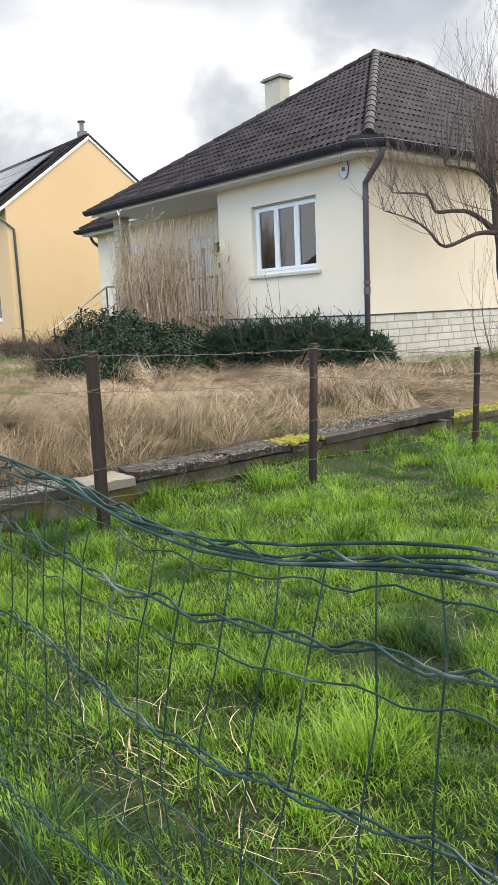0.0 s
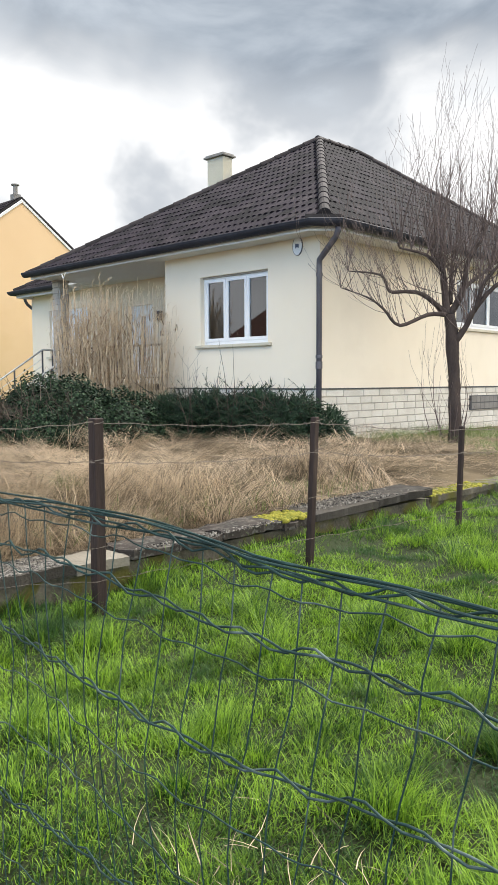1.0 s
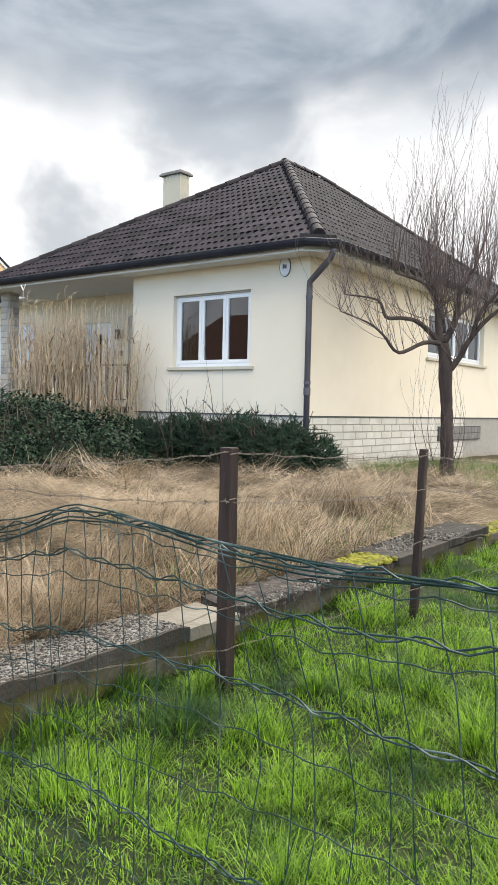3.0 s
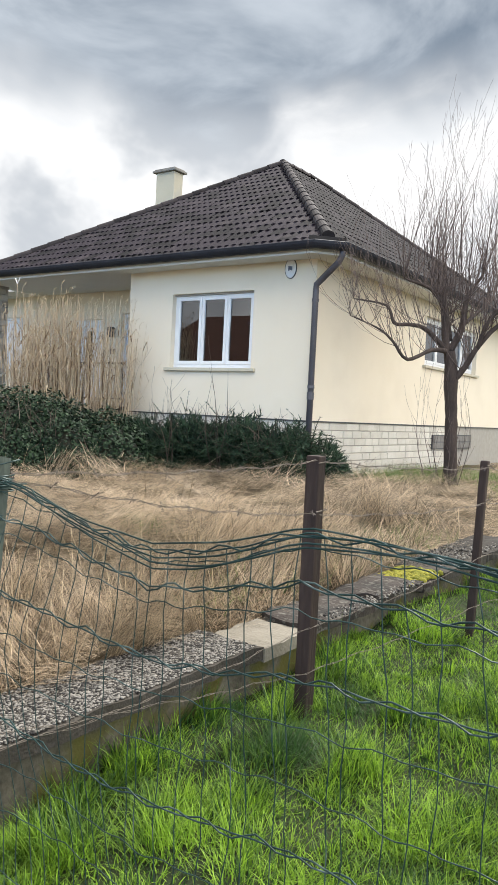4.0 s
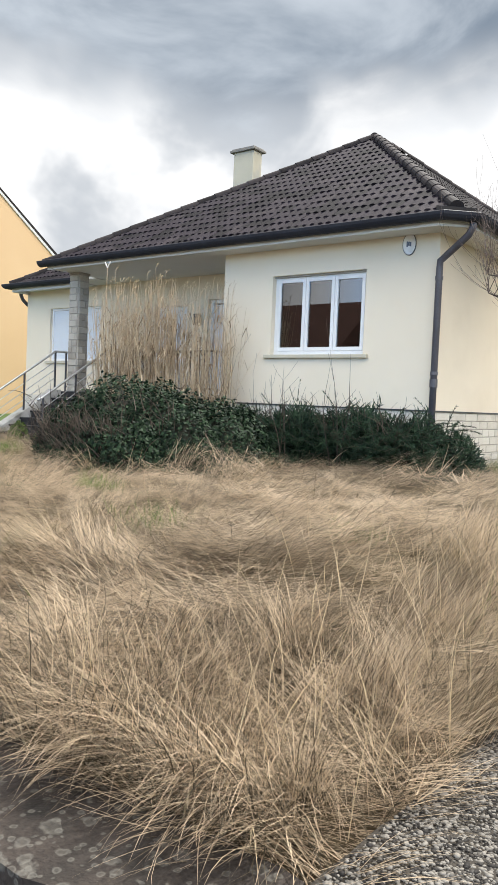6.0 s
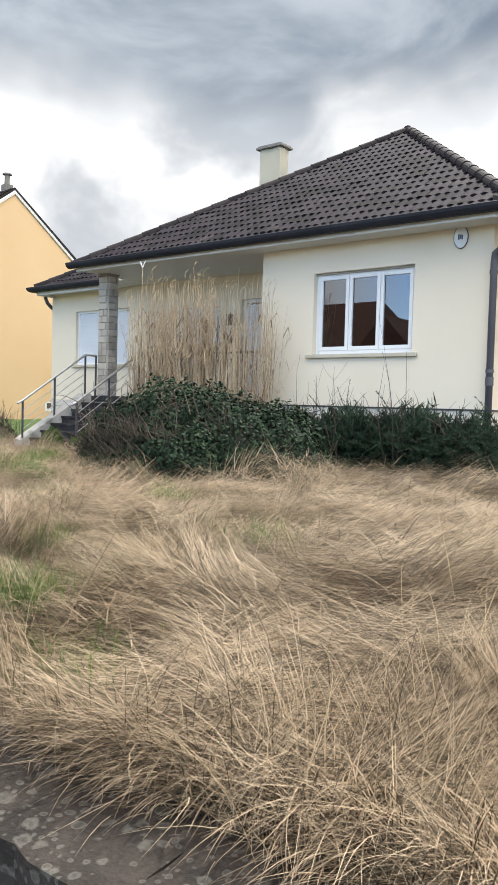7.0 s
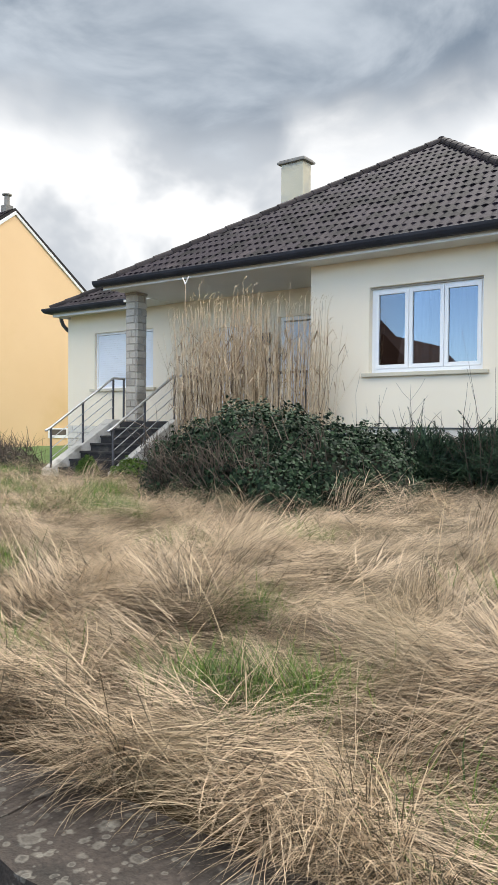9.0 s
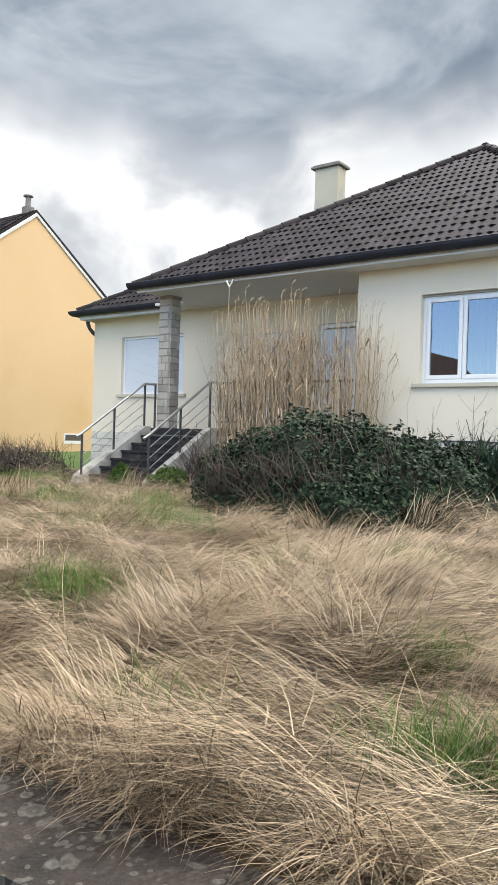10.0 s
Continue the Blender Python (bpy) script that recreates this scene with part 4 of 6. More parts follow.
def tile_points(u, v, lo, hi, cols=10):
    """One tile: a wave across, a raised lower end with a face; clipped between lo(v) and hi(v)."""
    vs, fs = [], []
    for i in range(cols + 1):
        uu = TW * i / cols
        h = 0.019 * (0.5 - 0.5 * math.cos(4 * math.pi * uu / TW)) ** 0.9
        for vv, zz in ((-0.03, h - 0.008), (-0.03, h + 0.014), (TL, h + 0.001)):
            vs.append([uu, vv, zz])
    for p in vs:
        a, c = lo(v + p[1]), hi(v + p[1])
        p[0] = min(max(u + p[0], a), c) - u
    for i in range(cols):
        o = 3 * i
        fs += [(o, o + 3, o + 4, o + 1), (o + 1, o + 4, o + 5, o + 2)]
    return vs, fs


def tiled_face(parent, origin, along, up_point, width, lo, hi, as_parts, limit=10 ** 6):
    """Tiles over one roof face; up_point is a point of its top edge."""
    o, a = Vector(origin), Vector(along).normalized()
    rel = Vector(up_point) - o
    s = rel - a * rel.dot(a)
    length = s.length
    s.normalize()
    n = a.cross(s)
    base = Matrix((a, s, n)).transposed().to_4x4()
    base.translation = o
    whole, joined = None, Batch()
    rows = int(math.ceil(length / TL))
    rnd = random.Random(5)
    for r in range(rows):
        v = r * TL
        for c in range(-1, int(width / TW) + 1):
            u = c * TW + (TW / 4 if r % 2 else 0.0)
            if u + TW < lo(v) + 0.01 or u > hi(v) - 0.01:
                continue
            inside = u >= lo(v + TL) and u + TW <= hi(v + TL) and u >= lo(v) and u + TW <= hi(v)
            m = base @ Matrix.Translation((u, v, rnd.uniform(-0.004, 0.004))) @ pose(0, 0, 0, rnd.uniform(-0.5, 0.5), rnd.uniform(-0.6, 0.6), 0)
            if as_parts and inside:
                if whole is None:
                    t = Batch()
                    t.add(*tile_points(u, v, lo, hi))
                    whole = t.mesh("tile")
                part("tile", whole, M["tile"], parent, m=m)
            elif as_parts:
                t = Batch()
                t.add(*tile_points(u, v, lo, hi))
                part("tile", t.mesh("tile"), M["tile"], parent, m=m)
            else:
                vs, fs = tile_points(u, v, lo, hi)
                joined.add([m @ Vector(p) for p in vs], fs)
    if not as_parts:
        tagged(part("tiles", joined.mesh("tiles"), M["tile"], parent), kind="stuff")


def hip_caps(parent, a, c, step=0.40, r=0.098):
    """Half-round cap tiles along a hip or ridge, each lapping the one below."""
    a, c = Vector(a), Vector(c)
    d = (c - a).normalized()
    side = d.cross(Vector((0, 0, 1))).normalized()
    up = side.cross(d)
    count = max(1, round((c - a).length / step))
    step = (c - a).length / count
    b = Batch()
    vs, fs = [], []
    for k, (t, rr) in enumerate(((-0.03, r * 0.82), (-0.03, r * 1.08), (step, r * 0.9))):
        for i in range(9):
            ang = math.pi * (i / 8) * 1.1 - 0.05 * math.pi
            vs.append((rr * math.cos(ang), t, rr * math.sin(ang) * 0.9))
    for k in range(2):
        fs += [(k * 9 + i, k * 9 + i + 1, k * 9 + i + 10, k * 9 + i + 9) for i in range(8)]
    fs.append(tuple(range(9)))
    b.add(vs, fs)
    me = b.mesh("cap_tile")
    base = Matrix((side, d, up)).transposed().to_4x4()
    for k in range(count):
        m = base.copy()
        m.translation = a + d * step * k + Vector((0, 0, -0.01))
        part("cap_tile", me, M["cap"], parent, m=m)


W = EX1 - EX0
LF = math.hypot(APEX0.y - EY0, APEX0.z - EZ)
LS = math.hypot(EX1 - APEX0.x, APEX0.z - EZ)
D = EY1 - EY0
hip_caps(roof, Vector((EX1, EY0, EZ + 0.01)).lerp(APEX0, 0.05), APEX0 + Vector((0, 0, 0.02)))
hip_caps(roof, (EX0 + 0.02, EY0 + 0.02, EZ + 0.02), APEX0 + Vector((0, 0, 0.02)))
hip_caps(roof, (EX1 - 0.02, EY1 - 0.02, EZ + 0.02), APEX1 + Vector((0, 0, 0.02)))
hip_caps(roof, APEX0 + Vector((0, -0.06, 0.0)), APEX1 + Vector((0, 0, 0.02)))
hip_caps(wing_roof, (WX0 + 0.02, WY0 + 0.02, WZ + 0.02), WAPEX + Vector((0, 0, 0.02)))
tiled_face(roof, (EX1, EY0, EZ), (0, 1, 0), APEX0, D, lambda v: max((APEX0.y - EY0) * v / LS, CH - 0.72 * v), lambda v: D - (EY1 - APEX1.y) * v / LS, False)
LW = math.hypot(19.0 - WY0, 6.05 - WZ)
tiled_face(wing_roof, (WX0, WY0, WZ), (1, 0, 0), WAPEX, 6.0, lambda v: (WAPEX.x - WX0) * v / LW, lambda v: 6.0, False)


# ---- yellow neighbour house ----
neighbour = thing("neighbour_house", (-35, 19.7, 0), "tall yellow rendered gable house with solar panels", "house")
NX, NY0, NY1, NR, NE, NTOP = -29.15, 15.95, 23.45, 19.70, 5.35, 8.12
b = Batch()
b.add([(NX, NY0, -0.3), (NX, NY1, -0.3), (NX, NY1, NE), (NX, NR, NTOP), (NX, NY0, NE), (NX - 0.3, NY0, -0.3), (NX - 0.3, NY1, -0.3), (NX - 0.3, NY1, NE), (NX - 0.3, NR, NTOP), (NX - 0.3, NY0, NE)],
      [(0, 1, 2, 3, 4), (9, 8, 7, 6, 5)] + [(k, k + 5, (k + 1) % 5 + 5, (k + 1) % 5) for k in range(5)])
part("wall", b.mesh("wall"), M["yellow"], neighbour, "yellow rendered gable wall")
part("wall", wall_mesh("wall", "y", NY0, 0.3, NX - 13, NX - 0.301, -0.3, NE, [(-31.6, -30.4, 1.0, 2.6)]), M["salmon"], neighbour, "salmon rendered front wall")
part("wall", wall_mesh("wall", "y", NY1 - 0.3, 0.3, NX - 13, NX - 0.301, -0.3, NE), M["yellow"], neighbour)
casement(neighbour, "y", NY0 + 0.10, -31.6, -30.4, 1.0, 2.6, 2, 0.12)
for sgn, y in ((-1, NY0), (1, NY1)):
    b = Batch()
    run = abs(NR - y)
    slope = (NTOP - NE) / run
    ye, ze = y + sgn * 0.45, NE - 0.45 * slope
    b.add([(NX + 0.03, ye, ze + 0.05), (NX + 0.03, NR, NTOP + 0.05), (NX - 13.3, NR, NTOP + 0.05), (NX - 13.3, ye, ze + 0.05), (NX + 0.03, ye, ze + 0.21), (NX + 0.03, NR, NTOP + 0.21), (NX - 13.3, NR, NTOP + 0.21), (NX - 13.3, ye, ze + 0.21)],
          [(0, 1, 2, 3), (4, 5, 6, 7), (0, 1, 5, 4), (1, 2, 6, 5), (2, 3, 7, 6), (3, 0, 4, 7)])
    slope_part = part("roof", b.mesh("roof"), M["roof_under"], neighbour, "dark tiled roof slope")
    b = Batch()
    b.add([(NX + 0.035, ye - sgn * 0.05, ze - 0.05), (NX + 0.035, NR, NTOP - 0.03), (NX + 0.035, NR, NTOP + 0.10), (NX + 0.035, ye - sgn * 0.05, ze + 0.08), (NX + 0.065, ye - sgn * 0.05, ze - 0.05), (NX + 0.065, NR, NTOP - 0.03), (NX + 0.065, NR, NTOP + 0.08), (NX + 0.065, ye - sgn * 0.05, ze + 0.06)],
          [(4, 5, 6, 7), (0, 1, 5, 4), (1, 2, 6, 5), (2, 3, 7, 6), (3, 0, 4, 7), (0, 3, 2, 1)])
    part("barge_board", b.mesh("barge_board"), M["white_board"], neighbour, "white barge board")
    if sgn < 0:
        L2 = math.hypot(NR - ye, NTOP - ze)
        tiled_face(slope_part, (NX - 5.0, ye, ze + 0.21), (1, 0, 0), (NX, NR - 0.22, NTOP + 0.05), 5.03, lambda v: 0.0, lambda v: 5.03, False)
        upv = Vector((0, NR - ye, NTOP - ze)).normalized()
        nrm = Vector((1, 0, 0)).cross(upv)
        for i in range(5):
            for j in range(3):
                o = Vector((NX - 0.9 - 1.75 * (i + 1), ye, ze + 0.34)) + upv * (0.6 + j * 1.12)
                q = Batch()
                vs = [o + Vector((1, 0, 0)) * u + upv * w + nrm * h for h in (0, 0.04) for u, w in ((0, 0), (1.70, 0), (1.70, 1.08), (0, 1.08))]
                q.add(vs, [(0, 1, 2, 3), (4, 5, 6, 7), (0, 1, 5, 4), (1, 2, 6, 5), (2, 3, 7, 6), (3, 0, 4, 7)])
                part("solar_panel", q.mesh("solar_panel", 0.01), M["solar"], neighbour, "dark solar panel")
b = Batch()
b.box(NX - 0.60, NX - 0.30, NR - 0.15, NR + 0.15, NTOP, NTOP + 0.36)
b.tube([(NX - 0.45, NR, NTOP + 0.36), (NX - 0.45, NR, NTOP + 0.72)], [0.10, 0.09], 10)
b.tube([(NX - 0.45, NR, NTOP + 0.72), (NX - 0.45, NR, NTOP + 0.76)], [0.17, 0.17], 10)
part("chimney", b.mesh("chimney"), M["slab"], neighbour, "small grey chimney with a metal cowl")
b = Batch()
b.tube([(NX - 0.05, NY0 - 0.42, NE - 0.35), (NX + 0.06, NY0 - 0.15, NE - 0.6), (NX + 0.06, NY0 + 0.25, NE - 0.9), (NX + 0.06, NY0 + 0.25, -0.1)], 0.05, 8)
part("downpipe", b.mesh("downpipe", smooth=True), M["pipe"], neighbour, "brown downpipe")
part("gutter", gutter([(NX - 13, NY0 - 0.5, NE - 0.25), (NX + 0.03, NY0 - 0.5, NE - 0.25)]), M["gutter"], neighbour)
cellar = part("cellar_window", wall_mesh("cellar_window", "x", NX, 0.03, 21.15, 22.05, 0.31, 0.68, [(21.21, 21.99, 0.42, 0.63)]), M["pvc"], neighbour, "small white cellar window")
# opaque pane in the dark colour that stands for an unlit cellar
part("pane", box_mesh("pane", NX + 0.004, NX + 0.01, 21.21, 21.99, 0.42, 0.63), M["dark_room"], cellar)


# ---- house across the street, seen in the window panes ----
across = thing("street_house", (-29, -15, -0.55), "house with a red-brown tiled roof across the street", "house")
part("wall", box_mesh("wall", -37, -25.6, -20, -11, -0.6, 3.2), M["street_wall"], across)
part("wall", box_mesh("wall", -25.59, -23.6, -19, -12, -0.6, 4.1), M["street_wall"], across)
b = Batch()
b.add([(-37.4, -20.5, 3.2), (-25.2, -20.5, 3.2), (-25.2, -10.5, 3.2), (-37.4, -10.5, 3.2), (-35, -15.5, 7.0), (-27.0, -15.5, 7.0)], [(0, 1, 5, 4), (2, 3, 4, 5), (3, 0, 4), (1, 2, 5), (3, 2, 1, 0)])
part("roof", b.mesh("roof"), M["street_tile"], across)
b = Batch()
b.add([(-26.3, -19.3, 4.1), (-23.4, -19.3, 4.1), (-23.4, -11.7, 4.1), (-26.3, -11.7, 4.1), (-24.9, -19.3, 5.7), (-24.9, -11.7, 5.7)], [(0, 1, 4), (3, 2, 5), (1, 2, 5, 4), (3, 0, 4, 5), (3, 2, 1, 0)])
part("roof", b.mesh("roof"), M["street_tile"], across)

# ---- low boundary walls ----
ZC = -0.16
side_wall = thing("garden_wall", (-4.85, 9, -0.4), "low mossy cement retaining wall with worn coping slabs", "wall")
part("wall_body", box_mesh("wall_body", -4.97, -4.73, 4.04, 16.0, -0.75, ZC - 0.075), M["cement"], side_wall, "stained mossy cement face")
front_wall = thing("street_wall", (-15, 4.1, -0.4), "low street wall with dark lichen-spotted coping", "wall")
part("wall_body", box_mesh("wall_body", -32.0, -4.971, 4.04, 4.33, -0.75, ZC - 0.075), M["coping"], front_wall)


def slab(x0, x1, y0, y1, z1, thick, seed, wob=0.012, tilt=0.0):
    """A coping slab with chipped, uneven edges."""
    rnd = random.Random(seed)
    nx, ny = max(2, int((x1 - x0) / 0.07)), max(2, int((y1 - y0) / 0.07))
    vs, fs = [], []
    for j in range(ny + 1):
        for i in range(nx + 1):
            edge = i in (0, nx) or j in (0, ny)
            x, y = x0 + (x1 - x0) * i / nx, y0 + (y1 - y0) * j / ny
            if edge:
                x, y = x + rnd.uniform(-wob, wob), y + rnd.uniform(-wob, wob)
            z = z1 + tilt * (y - y0) + rnd.uniform(-0.003, 0.003) - (rnd.uniform(0, wob) if edge else 0)
            vs.append((x, y, z))
    for j in range(ny):
        for i in range(nx):
            o = j * (nx + 1) + i
            fs.append((o, o + 1, o + nx + 2, o + nx + 1))
    rim = [i for i in range(nx + 1)] + [(j + 1) * (nx + 1) - 1 for j in range(1, ny + 1)] + [ny * (nx + 1) + i for i in range(nx - 1, -1, -1)] + [j * (nx + 1) for j in range(ny - 1, 0, -1)]
    o = len(vs)
    vs += [(vs[i][0], vs[i][1], z1 - thick + tilt * (vs[i][1] - y0) * 0.5) for i in rim]
    n = len(rim)
    fs += [(rim[k], o + k, o + (k + 1) % n, rim[(k + 1) % n]) for k in range(n)]
    fs.append(tuple(o + k for k in range(n))[::-1])
    b = Batch()
    b.add(vs, fs)
    return b.mesh("coping_slab")


for k, (y0, y1, x0, x1, z, tilt, mat, lab) in enumerate((
        (4.01, 5.02, -5.04, -4.67, ZC, 0.0, "coping", "exposed-aggregate coping slab"), (5.03, 5.84, -5.04, -4.67, ZC, 0.0, "coping", "exposed-aggregate coping slab"),
        (5.85, 6.24, -4.98, -4.66, ZC - 0.01, 0.0, "coping_pale", "pale bare bedding stone"), (6.25, 7.05, -4.99, -4.65, ZC + 0.02, -0.01, "coping_dark", "dark weathered coping slab"),
        (7.06, 7.72, -4.99, -4.67, ZC + 0.02, 0.0, "coping_dark", "dark weathered coping slab"), (7.73, 8.12, -5.0, -4.68, ZC - 0.01, 0.0, "coping_dark", "mossy coping slab"),
        (8.13, 9.0, -5.06, -4.66, ZC + 0.01, 0.02, "coping", "worn coping slab"), (9.01, 9.93, -5.06, -4.66, ZC + 0.03, 0.02, "coping", "worn coping slab"),
        (9.98, 11.4, -4.98, -4.70, ZC - 0.05, 0.0, "cement", "bare mossy wall top"), (11.41, 13.0, -4.98, -4.70, ZC - 0.05, 0.0, "cement", "bare mossy wall top"), (13.01, 15.9, -4.98, -4.70, ZC - 0.05, 0.0, "cement", "bare mossy wall top"))):
    part("coping_slab", slab(x0, x1, y0, y1, z, 0.066, 20 + k, 0.028 if "dark" in mat else 0.010, tilt), M[mat], side_wall, lab)
x = -5.045
k = 0
while x > -30:
    w = 0.98
    part("coping_slab", slab(x - w, x - 0.006, 4.0, 4.37, ZC + 0.002, 0.076, 60 + k, 0.008), M["coping_dark"], front_wall)
    x -= w
    k += 1


def scatter_stones(name, region, count, size, z_of, seed, mat, parent, flat=0.6):
    rng = np.random.default_rng(seed)
    ico_v = np.array([(0, 0, 1), (0.89, 0, 0.45), (0.28, 0.85, 0.45), (-0.72, 0.53, 0.45), (-0.72, -0.53, 0.45), (0.28, -0.85, 0.45), (0.72, 0.53, -0.45), (-0.28, 0.85, -0.45), (-0.89, 0, -0.45), (-0.28, -0.85, -0.45), (0.72, -0.53, -0.45)])
    ico_f = [(0, 1, 2), (0, 2, 3), (0, 3, 4), (0, 4, 5), (0, 5, 1), (1, 6, 2), (2, 7, 3), (3, 8, 4), (4, 9, 5), (5, 10, 1), (2, 6, 7), (3, 7, 8), (4, 8, 9), (5, 9, 10), (1, 10, 6)]
    n = len(ico_v)
    c = np.stack([rng.uniform(region[0], region[1], count), rng.uniform(region[2], region[3], count)], 1)
    r = rng.gamma(6, size / 6, count)
    a = rng.uniform(0, 6.28, count)
    sx, sy = r * rng.uniform(0.8, 1.3, count), r * rng.uniform(0.6, 1.0, count)
    lx, ly = ico_v[None, :, 0] * sx[:, None], ico_v[None, :, 1] * sy[:, None]
    vx = c[:, :1] + lx * np.cos(a)[:, None] - ly * np.sin(a)[:, None]
    vy = c[:, 1:] + lx * np.sin(a)[:, None] + ly * np.cos(a)[:, None]
    vz = z_of + ico_v[None, :, 2] * (r * flat)[:, None]
    v = np.stack([vx, vy, vz], 2).reshape(-1, 3)
    f = (np.array(ico_f)[None] + (np.arange(count) * n)[:, None, None]).reshape(-1, 3)
    me = from_arrays(name, v, [f])
    return tagged(part(name, me, mat, parent), kind="stuff")


scatter_stones("aggregate", (-5.03, -4.685, 4.02, 5.82), 19000, 0.0046, ZC + 0.0015, 5, M["pebble"], side_wall, 0.34)
scatter_stones("aggregate", (-5.03, -4.69, 8.15, 9.9), 900, 0.006, ZC + 0.035, 7, M["pebble"], side_wall, 0.9)
scatter_stones("lichen_spots", (-4.75, -4.62, 6.3, 7.7), 420, 0.0055, ZC + 0.012, 9, M["pebble"], side_wall, 0.8)
scatter_stones("moss_cushion", (-4.98, -4.69, 7.55, 8.15), 420, 0.022, ZC - 0.004, 8, M["moss"], side_wall, 0.7)
scatter_stones("moss_cushion", (-4.97, -4.72, 9.98, 11.2), 500, 0.020, ZC - 0.055, 10, M["moss"], side_wall, 0.6)


# ---- fences ----
def channel_post(name, x, y, top, foot, width, depth, lean, mat, label, turn=0.0):
    """A folded metal post, a channel whose open side faces the lawn, with a slight lean in x."""
    t, fl = 0.004, 0.012
    w, d = width / 2 + fl, depth
    c = 0.004
    prof = [(-w, c), (-w + c, 0), (w - c, 0), (w, c), (w, d), (w - t, d), (w - t, c + t), (w - c - t, t), (-w + c + t, t), (-w + t, c + t), (-w + t, d), (-w, d)]
    prof = [(u * math.cos(turn) - (v - d / 2) * math.sin(turn), u * math.sin(turn) + (v - d / 2) * math.cos(turn)) for u, v in prof]
    w -= fl
    n = len(prof)
    b = Batch()
    zs = [foot + (top - foot) * i / 10 for i in range(11)]
    b.add([(x + u + lean * (z - top), y + v, z) for z in zs for u, v in prof], [(i * n + k, i * n + (k + 1) % n, (i + 1) * n + (k + 1) % n, (i + 1) * n + k) for i in range(10) for k in range(n)])
    post = thing(name, (x + lean * (foot - top), y, foot), label, "post", "fence posts")
    part("shaft", b.mesh("shaft"), mat, post)
    for z in (top - 0.15, top - 0.42, top - 0.65):
        c = Batch()
        c.tube([(x - w - 0.016 + lean * (z - top), y - d / 2 - 0.003, z), (x + lean * (z - top), y - d / 2 - 0.004, z - 0.008), (x + w + 0.016 + lean * (z - top), y - d / 2 - 0.005, z + 0.004), (x + w + 0.014 + lean * (z - top), y + d / 2, z + 0.01)], 0.0018, 5)
        part("wire_tie", c.mesh("wire_tie"), M["wire"], post)
    return post


channel_post("metal_post", -2.335, 3.985, 0.757, -0.60, 0.017, 0.034, 0.01, M["post_grey"], "grey metal channel post carrying sagging wire mesh")
corner_post = channel_post("metal_post", -4.367, 4.146, 0.752, -0.60, 0.020, 0.040, 0.08, M["post_green"], "leaning grey-green corner post with tangled wire", -0.38)
channel_post("metal_post", -0.05, 3.99, 0.76, -0.60, 0.042, 0.036, 0.0, M["post_grey"], "grey metal channel post carrying sagging wire mesh")
for z, w in ((0.248, 0.036), (-0.04, 0.036)):
    b = Batch()
    px = -4.367 + 0.08 * (z - 0.752)
    ring = [(px + 0.068 + 0.030 * math.cos(a), 4.118 + 0.018 * math.sin(a)) for a in [6.283 * k / 20 for k in range(21)]]
    b.add([(u, v, z + h - 0.25 * (u - px - 0.068)) for h in (-w / 2, w / 2) for u, v in ring], [(k, k + 1, 22 + k, 21 + k) for k in range(20)])
    b.add([(px + 0.068 + (u - px - 0.068) * 0.95, 4.118 + (v - 4.118) * 0.95, z + h - 0.25 * (u - px - 0.068)) for h in (-w / 2, w / 2) for u, v in ring], [(21 + k, 22 + k, k + 1, k) for k in range(20)])
    part("plastic_collar", b.mesh("plastic_collar"), M["plastic_band"], corner_post, "grey plastic collar")


def square_post(x, y, top, foot, w, lean_x, lean_y, label):
    b = Batch()
    rnd = random.Random(int(y * 10))
    rows = 14
    for i in range(rows + 1):
        z = foot + (top - foot) * i / rows
        for u, v in ((-1, -1), (1, -1), (1, 1), (-1, 1)):
            b.v.append((x + u * w / 2 + lean_x * (z - top) + rnd.uniform(-0.002, 0.002), y + v * w / 2 + lean_y * (z - top) + rnd.uniform(-0.002, 0.002), z))
    b.f += [(i * 4 + k, i * 4 + (k + 1) % 4, i * 4 + 4 + (k + 1) % 4, i * 4 + 4 + k) for i in range(rows) for k in range(4)]
    b.f += [(3, 2, 1, 0), tuple(rows * 4 + k for k in range(4))]
    post = thing("brown_post", (x + lean_x * (foot - top), y + lean_y * (foot - top), foot), label, "post", "brown fence posts")
    part("shaft", b.mesh("shaft", 0.006), M["post_wood"], post)
    for z in (top - 0.03, top - 0.24):
        c = Batch()
        c.tube([(x + w / 2 + 0.002, y - w / 2 - 0.004, z), (x + w / 2 + 0.008, y, z + 0.004), (x + w / 2 + 0.03, y + 0.01, z + 0.012)], 0.0025, 5)
        part("staple", c.mesh("staple"), M["barbed"], post)


square_post(-4.448, 5.85, 0.72, -0.60, 0.065, 0.0, 0.0, "dark brown square post holding barbed wire")
square_post(-4.28, 7.63, 0.67, -0.60, 0.046, 0.02, 0.03, "dark brown square post leaning slightly on the lawn")
square_post(-4.19, 9.62, 0.52, -0.60, 0.042, 0.02, 0.0, "short dark brown square post on the lawn")
square_post(-4.12, 11.6, 0.5, -0.60, 0.042, 0.0, 0.0, "short dark brown square post on the lawn")

# sagging mesh along the street
TOP_X = (-4.33, -4.25, -4.17, -4.0, -3.81, -3.63, -3.46, -3.22, -2.82, -2.39, -2.31, -1.9, -1.65, -1.42, -1.2, -1.02, -0.88, -0.74, -0.62, -0.48, -0.40, -0.05, 0.6)
TOP_Z = (0.70, 0.69, 0.67, 0.63, 0.605, 0.635, 0.685, 0.68, 0.67, 0.695, 0.71, 0.72, 0.704, 0.688, 0.70, 0.70, 0.683, 0.678, 0.688, 0.713, 0.725, 0.73, 0.72)


